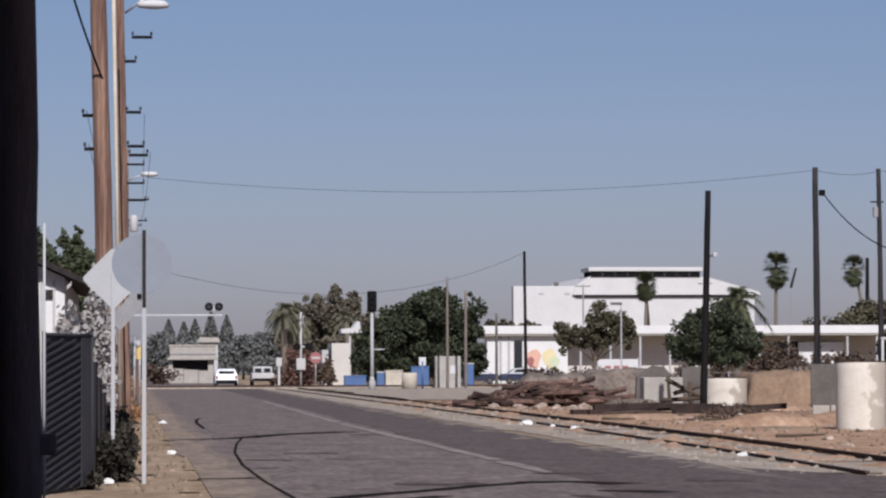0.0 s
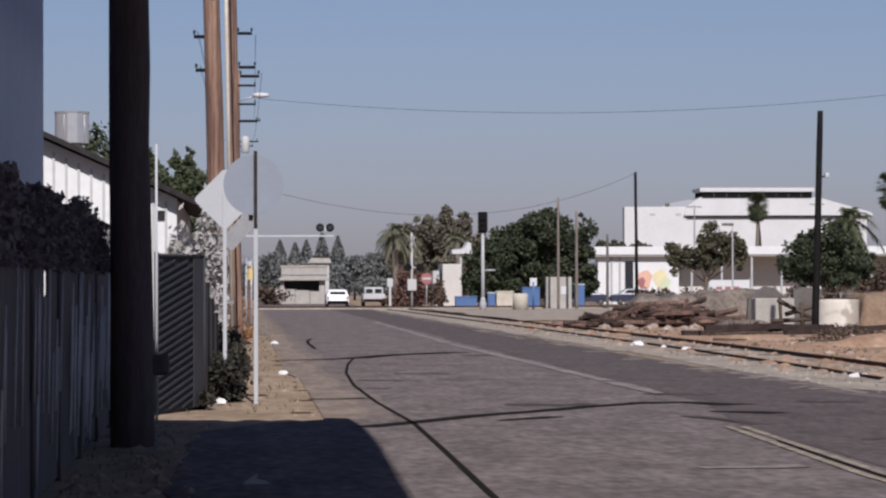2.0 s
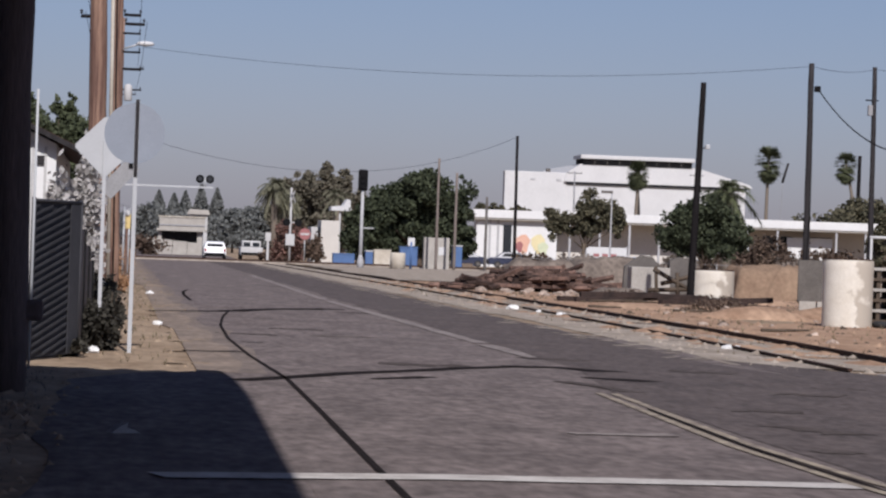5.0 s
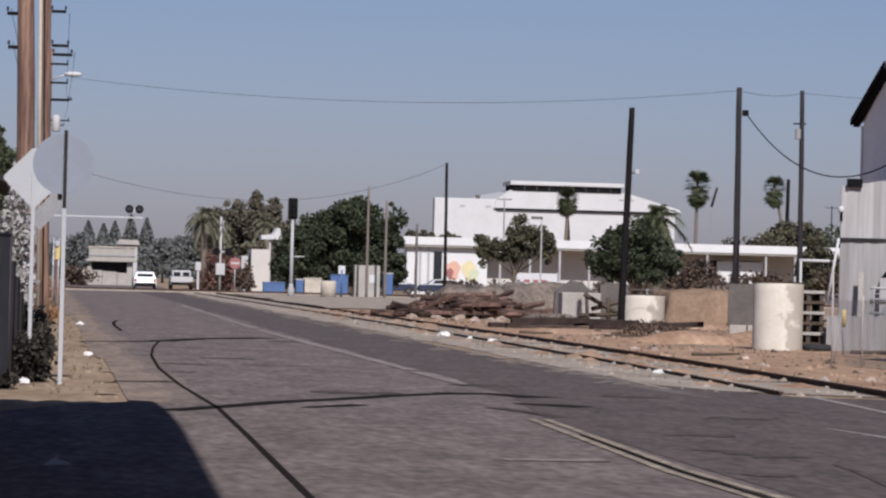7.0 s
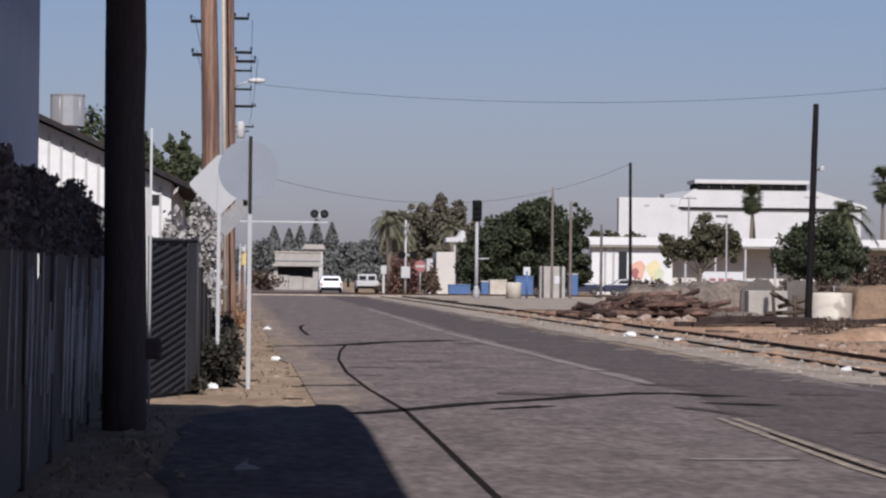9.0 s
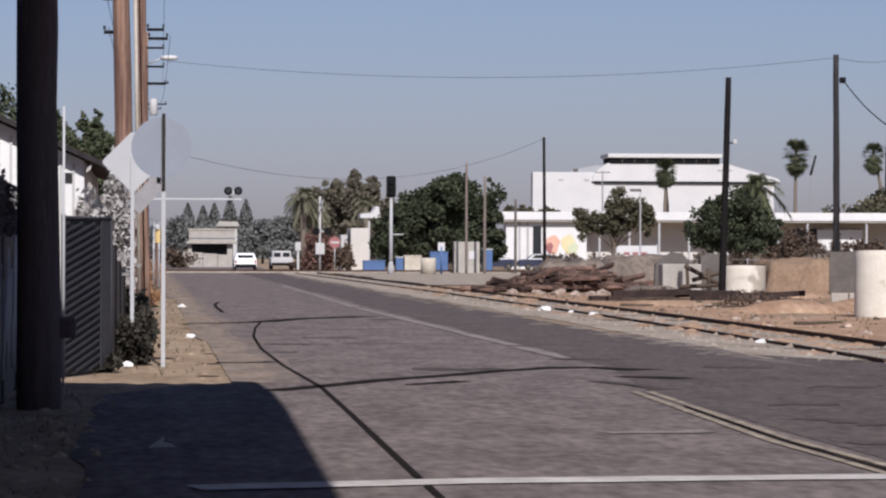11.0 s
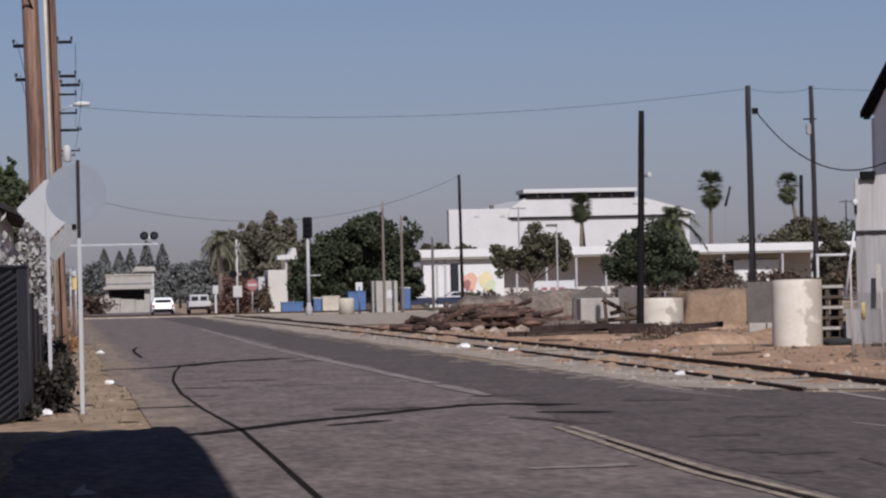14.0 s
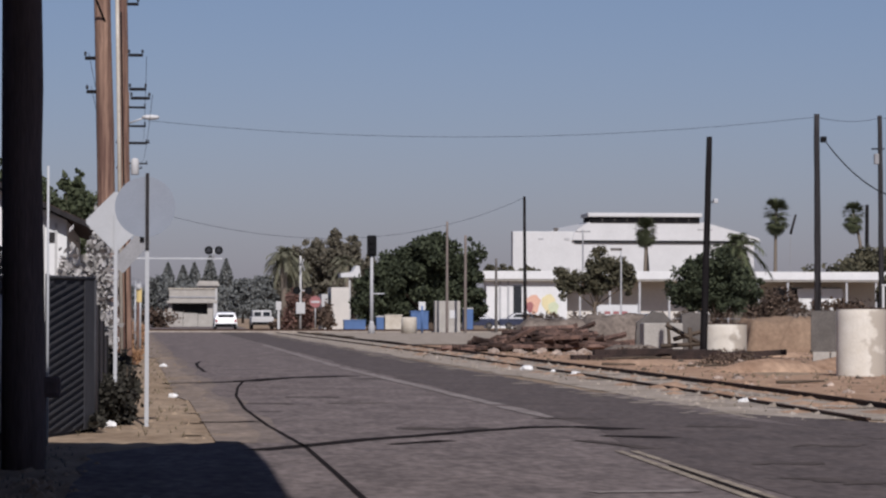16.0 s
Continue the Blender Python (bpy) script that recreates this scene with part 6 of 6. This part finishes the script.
lobed_tree("cypress", 28.4, 263, ((0, 3.2, 0.6, 2.6), (0, 6.2, 0.4, 2.4)), 1.0, 0.12, M_LEAF, "slim dark cypress behind the broad tree", 97, 3000, 0.16)
lobed_tree("thin_tree", 26.5, 180, ((-1.75, 3.3, 0.8, 1.0), (-0.55, 3.5, 0.8, 0.9), (0.35, 4.25, 0.95, 1.05), (1.5, 3.95, 0.9, 0.9), (1.9, 3.2, 0.6, 0.65), (0.5, 3.1, 0.8, 0.7)), 2.2, 0.11, M_LEAF_OLIVE, "thin olive tree with gaps in its crown", 82, 11000, 0.12)
lobed_tree("round_tree", 29.9, 160, ((-1.2, 3.2, 1.1, 1.3), (0.2, 3.75, 1.2, 1.2), (1.1, 3.2, 1.0, 1.1), (-0.3, 2.4, 1.6, 1.0), (1.0, 2.2, 1.1, 0.9), (-0.8, 4.1, 0.75, 0.65), (1.8, 2.8, 0.8, 0.9), (-1.9, 2.7, 0.7, 0.8)), 1.2, 0.16, M_LEAF, "round dark-green tree beside the pole", 83, 19000, 0.12)
feather_palm(33.3, 172, 5.4, 2.0, "drooping dark palm behind the round tree", 84, 36, M_PALM)
for k, (x_, y_, lobes) in enumerate(((15.2, 300, ((0, 6.3, 1.8, 1.6), (-0.3, 4.0, 1.8, 2.0), (0.6, 2.2, 1.6, 1.8))), (17.5, 302, ((0, 7.5, 1.3, 1.6), (0.4, 5.2, 1.7, 2.2), (0, 2.8, 1.7, 2.0), (-0.9, 6.6, 0.8, 1.0))), (19.3, 300, ((0, 8.3, 0.9, 1.35), (-0.4, 6.2, 1.5, 2.0), (0.3, 3.5, 1.8, 2.4), (0.7, 7.0, 0.8, 1.2))), (21.2, 303, ((0, 7.5, 1.0, 1.35), (0.3, 5.2, 1.5, 1.9), (0, 3.0, 1.7, 2.0))), (23.0, 304, ((0, 5.6, 1.2, 1.6), (0.2, 3.0, 1.6, 2.0))))):
    lobed_tree("tall_eucalyptus", x_, y_, lobes, 2.2, 0.2, M_LEAF_GREY, "tall grey-green eucalyptus with a ragged crown", 85 + 10 * k, 9000, 0.2)
lobed_tree("far_tree", 38.2, 317, ((-2.3, 5.35, 1.2, 0.95), (-0.6, 5.4, 1.4, 0.95), (1.1, 5.35, 1.4, 0.95), (2.3, 5.2, 0.9, 0.8)), 3.8, 0.2, M_LEAF_OLIVE, "dark tree tops showing over the flat roof", 98, 3500, 0.25)
lobed_tree("far_tree", 70.8, 286, ((-0.3, 5.0, 1.3, 1.5), (-1.3, 3.4, 1.2, 1.3), (1.1, 3.3, 1.3, 1.6), (0, 1.9, 1.9, 1.6)), 1.2, 0.2, M_LEAF_OLIVE, "dull olive tree before the low building", 99, 7000, 0.2)
feather_palm(13.8, 288, 6.9, 1.9, "feathery grey-green palm near the crossing", 87)
feather_palm(19.3, 285, 6.2, 1.6, "shaggy palm among the grey trees", 101, 40)
feather_palm(15.3, 291, 5.9, 1.7, "shorter feathery palm near the crossing", 88)
palm(72.2, 350, 14.05, 0.1, "tall fan palm with a shaggy crown against the sky", 89, 1.7)
palm(82.9, 350, 13.75, -1.7, "tall fan palm with a leaning trunk", 90, 1.45)
palm(55.2, 334, 11.3, -0.5, "tall fan palm before the arena", 95, 1.25)
palm(54.0, 330, 11.4, 0.3, "tall fan palm before the arena", 91, 1.3)
tree("far_tree", 73, 320, 6.5, 9, 2, M_LEAF_OLIVE, "far olive tree behind the low building", 92, 3500, 0.35)
tree("far_tree", 79.3, 332, 8.3, 8.4, 1.5, M_LEAF_OLIVE, "domed far tree behind the low building", 96, 12000, 0.28, 0.8, 60)
tree("far_tree", 87, 330, 7.6, 17, 1.5, M_LEAF, "broad far dark tree behind the low building", 93, 12000, 0.3, 0.8, 70)
for k in range(9):
    utility = rng.uniform(0, 1)
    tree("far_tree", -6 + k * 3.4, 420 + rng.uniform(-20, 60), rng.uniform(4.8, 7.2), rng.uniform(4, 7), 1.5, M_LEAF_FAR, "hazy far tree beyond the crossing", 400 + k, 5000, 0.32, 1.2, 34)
r2 = random.Random(77)
for x_, hh in ((5.5, 8.8), (7.8, 8.4), (9.5, 8.8), (11.9, 9.9), (14.3, 9.4)):
    t = thing("far_conifer", x_, 480, 0, "hazy far conifer beyond the crossing", "tree", group="far conifers")
    part("trunk", rod((0, 0, 0), (0, 0, 7.5), 0.3, 0.08), M_BARK, t)
    pts = []
    for j in range(3600):
        u = r2.random()
        a, rr_ = r2.uniform(0, 6.28), 1.9 * (1 - u ** 2.2) * r2.uniform(0.35, 1)
        pts.append((rr_ * math.cos(a), rr_ * math.sin(a), 1 + (hh - 1) * u))
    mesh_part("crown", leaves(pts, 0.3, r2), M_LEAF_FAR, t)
pts = [(r2.uniform(-260, 330), r2.uniform(640, 700), min(6.0, abs(r2.gauss(0, 3.0)))) for k in range(26000)]
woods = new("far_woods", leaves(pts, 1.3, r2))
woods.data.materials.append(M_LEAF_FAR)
tagged(woods, "hazy band of far trees on the horizon", "trees", kind="stuff")
for (x, y, w, d, h, s) in ((40, 285, 10, 3, 1.6, 1), (52, 270, 8, 3, 1.9, 2), (60, 275, 9, 3, 1.8, 3), (13.4, 270, 3.4, 3, 1.1, 5), (2, 300, 6, 4, 2.0, 6), (36, 200, 4, 2, 2.1, 7), (40, 190, 3, 2, 2.3, 8), (33, 150, 3, 2, 1.8, 9)):
    brush("brown_shrub", x, y, w, d, h, M_BRUSH2 if y < 220 else M_BRUSH, "brown dry shrubs on bare ground", 500 + s, 900, 0.24)

# clods, pebbles and dry tufts strewn over the lot and the gravel
def strewn(name, count, x0, x1, y0, y1, smin, smax, material, label, seed, category="pebbles", flat=1.0, z0=0.0):
    r = random.Random(seed)
    vs, fs = [], []
    for k in range(count):
        x, y, s = r.uniform(x0, x1), r.uniform(y0, y1), r.uniform(smin, smax) * (0.6 + 0.8 * r.random() ** 3)
        i = len(vs)
        n = 6
        for j in range(n):
            a_ = 2 * math.pi * j / n
            q = s * r.uniform(0.7, 1.3)
            vs.append((x + q * math.cos(a_), y + q * math.sin(a_) * 1.4, z0))
        vs.append((x + r.uniform(-0.3, 0.3) * s, y, s * r.uniform(0.35, 0.8) * flat + z0))
        for j in range(n):
            fs.append((i + j, i + (j + 1) % n, i + n))
    me = bpy.data.meshes.new(name)
    me.from_pydata(vs, [], fs)
    me.materials.append(material)
    return tagged(new(name, me), label, category, kind="stuff")


strewn("pebbles", 1500, 9.7, 13.4, 46, 150, 0.03, 0.11, M_GRAVEL, "loose pale gravel along the track", 901)
strewn("sand_drifts", 260, 10.6, 13.4, 48, 150, 0.18, 0.5, M_SAND, "low drifts of sandy soil over the track", 902, "sand", 0.28)
strewn("dirt_clods", 1600, 13.2, 27, 44, 135, 0.03, 0.13, M_SAND, "clods of tan dirt", 903)
strewn("dark_debris", 900, 13.4, 26, 48, 132, 0.04, 0.14, M_TIE, "bits of dark wood debris on the dirt", 904)
strewn("pale_debris", 260, 13.2, 26, 46, 132, 0.04, 0.12, M_STONE, "bits of pale rubble on the dirt", 905)
strewn("verge_clods", 700, -0.6, 1.5, 40, 190, 0.02, 0.07, M_GROUND, "small clods of dirt on the verge", 906)
strewn("verge_litter", 70, -0.7, 1.0, 41, 120, 0.02, 0.06, M_TIE, "dark leaf litter on the verge", 907)
for k in range(12):
    x, y = rng.uniform(13.5, 25), rng.uniform(60, 122)
    ob = tagged(part("dead_branch", rod((0, 0, 0.03), (rng.uniform(0.8, 2.2), rng.uniform(-0.4, 0.4), rng.uniform(0.03, 0.12)), 0.045, 0.02, 6), M_TIE), "dark dead branch lying on the dirt", "branch", group="dead branches")
    ob.matrix_basis = pose(x, y, 0.02)
brush("brown_shrub", 63, 275, 7, 3, 3.3, M_BRUSH, "dark brown shrubs before the low building", 600, 1300, 0.24)
brush("brown_shrub", 70, 272, 6, 3, 3.7, M_BRUSH, "dark brown shrubs before the low building", 601, 1300, 0.24)
brush("brown_shrub", 76, 278, 6, 3, 3.9, M_BRUSH, "dark brown shrubs before the low building", 602, 1300, 0.24)
brush("brown_shrub", 57, 278, 5, 3, 2.7, M_BRUSH, "dark brown shrubs before the low building", 603, 1300, 0.24)

# dry straw tufts that soften the dirt
def tufts(name, count, x0, x1, y0, y1, h, material, label, seed):
    r = random.Random(seed)
    vs, fs = [], []
    for k in range(count):
        x, y = r.uniform(x0, x1), r.uniform(y0, y1)
        for j in range(7):
            a_, s = r.uniform(0, 6.28), h * r.uniform(0.4, 1.2)
            dx, dy = math.cos(a_) * s * 0.6, math.sin(a_) * s * 0.6
            i = len(vs)
            vs += [(x - dy * 0.1, y + dx * 0.1, 0), (x + dy * 0.1, y - dx * 0.1, 0), (x + dx, y + dy, s)]
            fs.append((i, i + 1, i + 2))
    me = bpy.data.meshes.new(name)
    me.from_pydata(vs, [], fs)
    me.materials.append(material)
    return tagged(new(name, me), label, "dry grass", kind="stuff")


tufts("dry_grass", 500, 13.2, 27, 50, 135, 0.13, M_PALM_DRY, "short dry straw tufts on the lot", 910)
tufts("verge_grass", 420, -0.9, 1.0, 41, 220, 0.10, M_PALM_DRY, "short dry straw tufts on the verge", 911)
tufts("track_grass", 260, 10.2, 13.4, 50, 220, 0.10, M_PALM_DRY, "short dry straw tufts along the track", 912)
strewn("verge_drifts", 90, 0.75, 1.5, 41, 210, 0.10, 0.34, M_GROUND, "thin drifts of dirt over the asphalt edge", 920, "dirt", 0.03, 0.016)
strewn("gravel_spill", 300, 8.7, 9.8, 48, 210, 0.08, 0.3, M_GRAVEL, "thin spills of gravel over the asphalt edge", 921, "gravel", 0.03, 0.021)

brush("brown_shrub", 36.5, 175, 2.6, 2.0, 3.3, M_BRUSH, "tall dead brown shrub on the far lot", 610, 2600, 0.12)
brush("brown_shrub", 38.6, 178, 1.8, 2.0, 2.9, M_BRUSH, "tall dead brown shrub on the far lot", 611, 1600, 0.12)

lf = thing("lot_fence", 19.0, 150, 0, "low grey wire fence across the far lot", "fence")
for k in range(14):
    part("post", rod((k * 1.6, 0, -0.1), (k * 1.6 + 0.03, 0, 1.35), 0.04), M_POST, lf)
for z in (0.45, 0.9, 1.3):
    part("strand", rod((0, 0, z), (20.8, 0, z), 0.012, None, 5), M_POST, lf)

tufts("shade_weeds", 260, -1.55, -0.7, 14, 38, 0.05, M_VINE, "low dark weeds along the foot of the fence", 913)
strewn("shade_clods", 300, -1.5, -0.4, 14, 39, 0.02, 0.08, M_GROUND, "clods of dirt along the fence", 922)
rag = tagged(part("crumpled_paper", prism([(-0.12, 0), (0.13, 0), (0.08, 0.03), (0.01, 0.045), (0.02, 0.09), (-0.05, 0.05)], -0.1, 0.08), M_POST), "crumpled pale paper lying on the asphalt", "litter")
rag.matrix_basis = pose(0.07, 26.5, 0.01, 0, 0, 15)
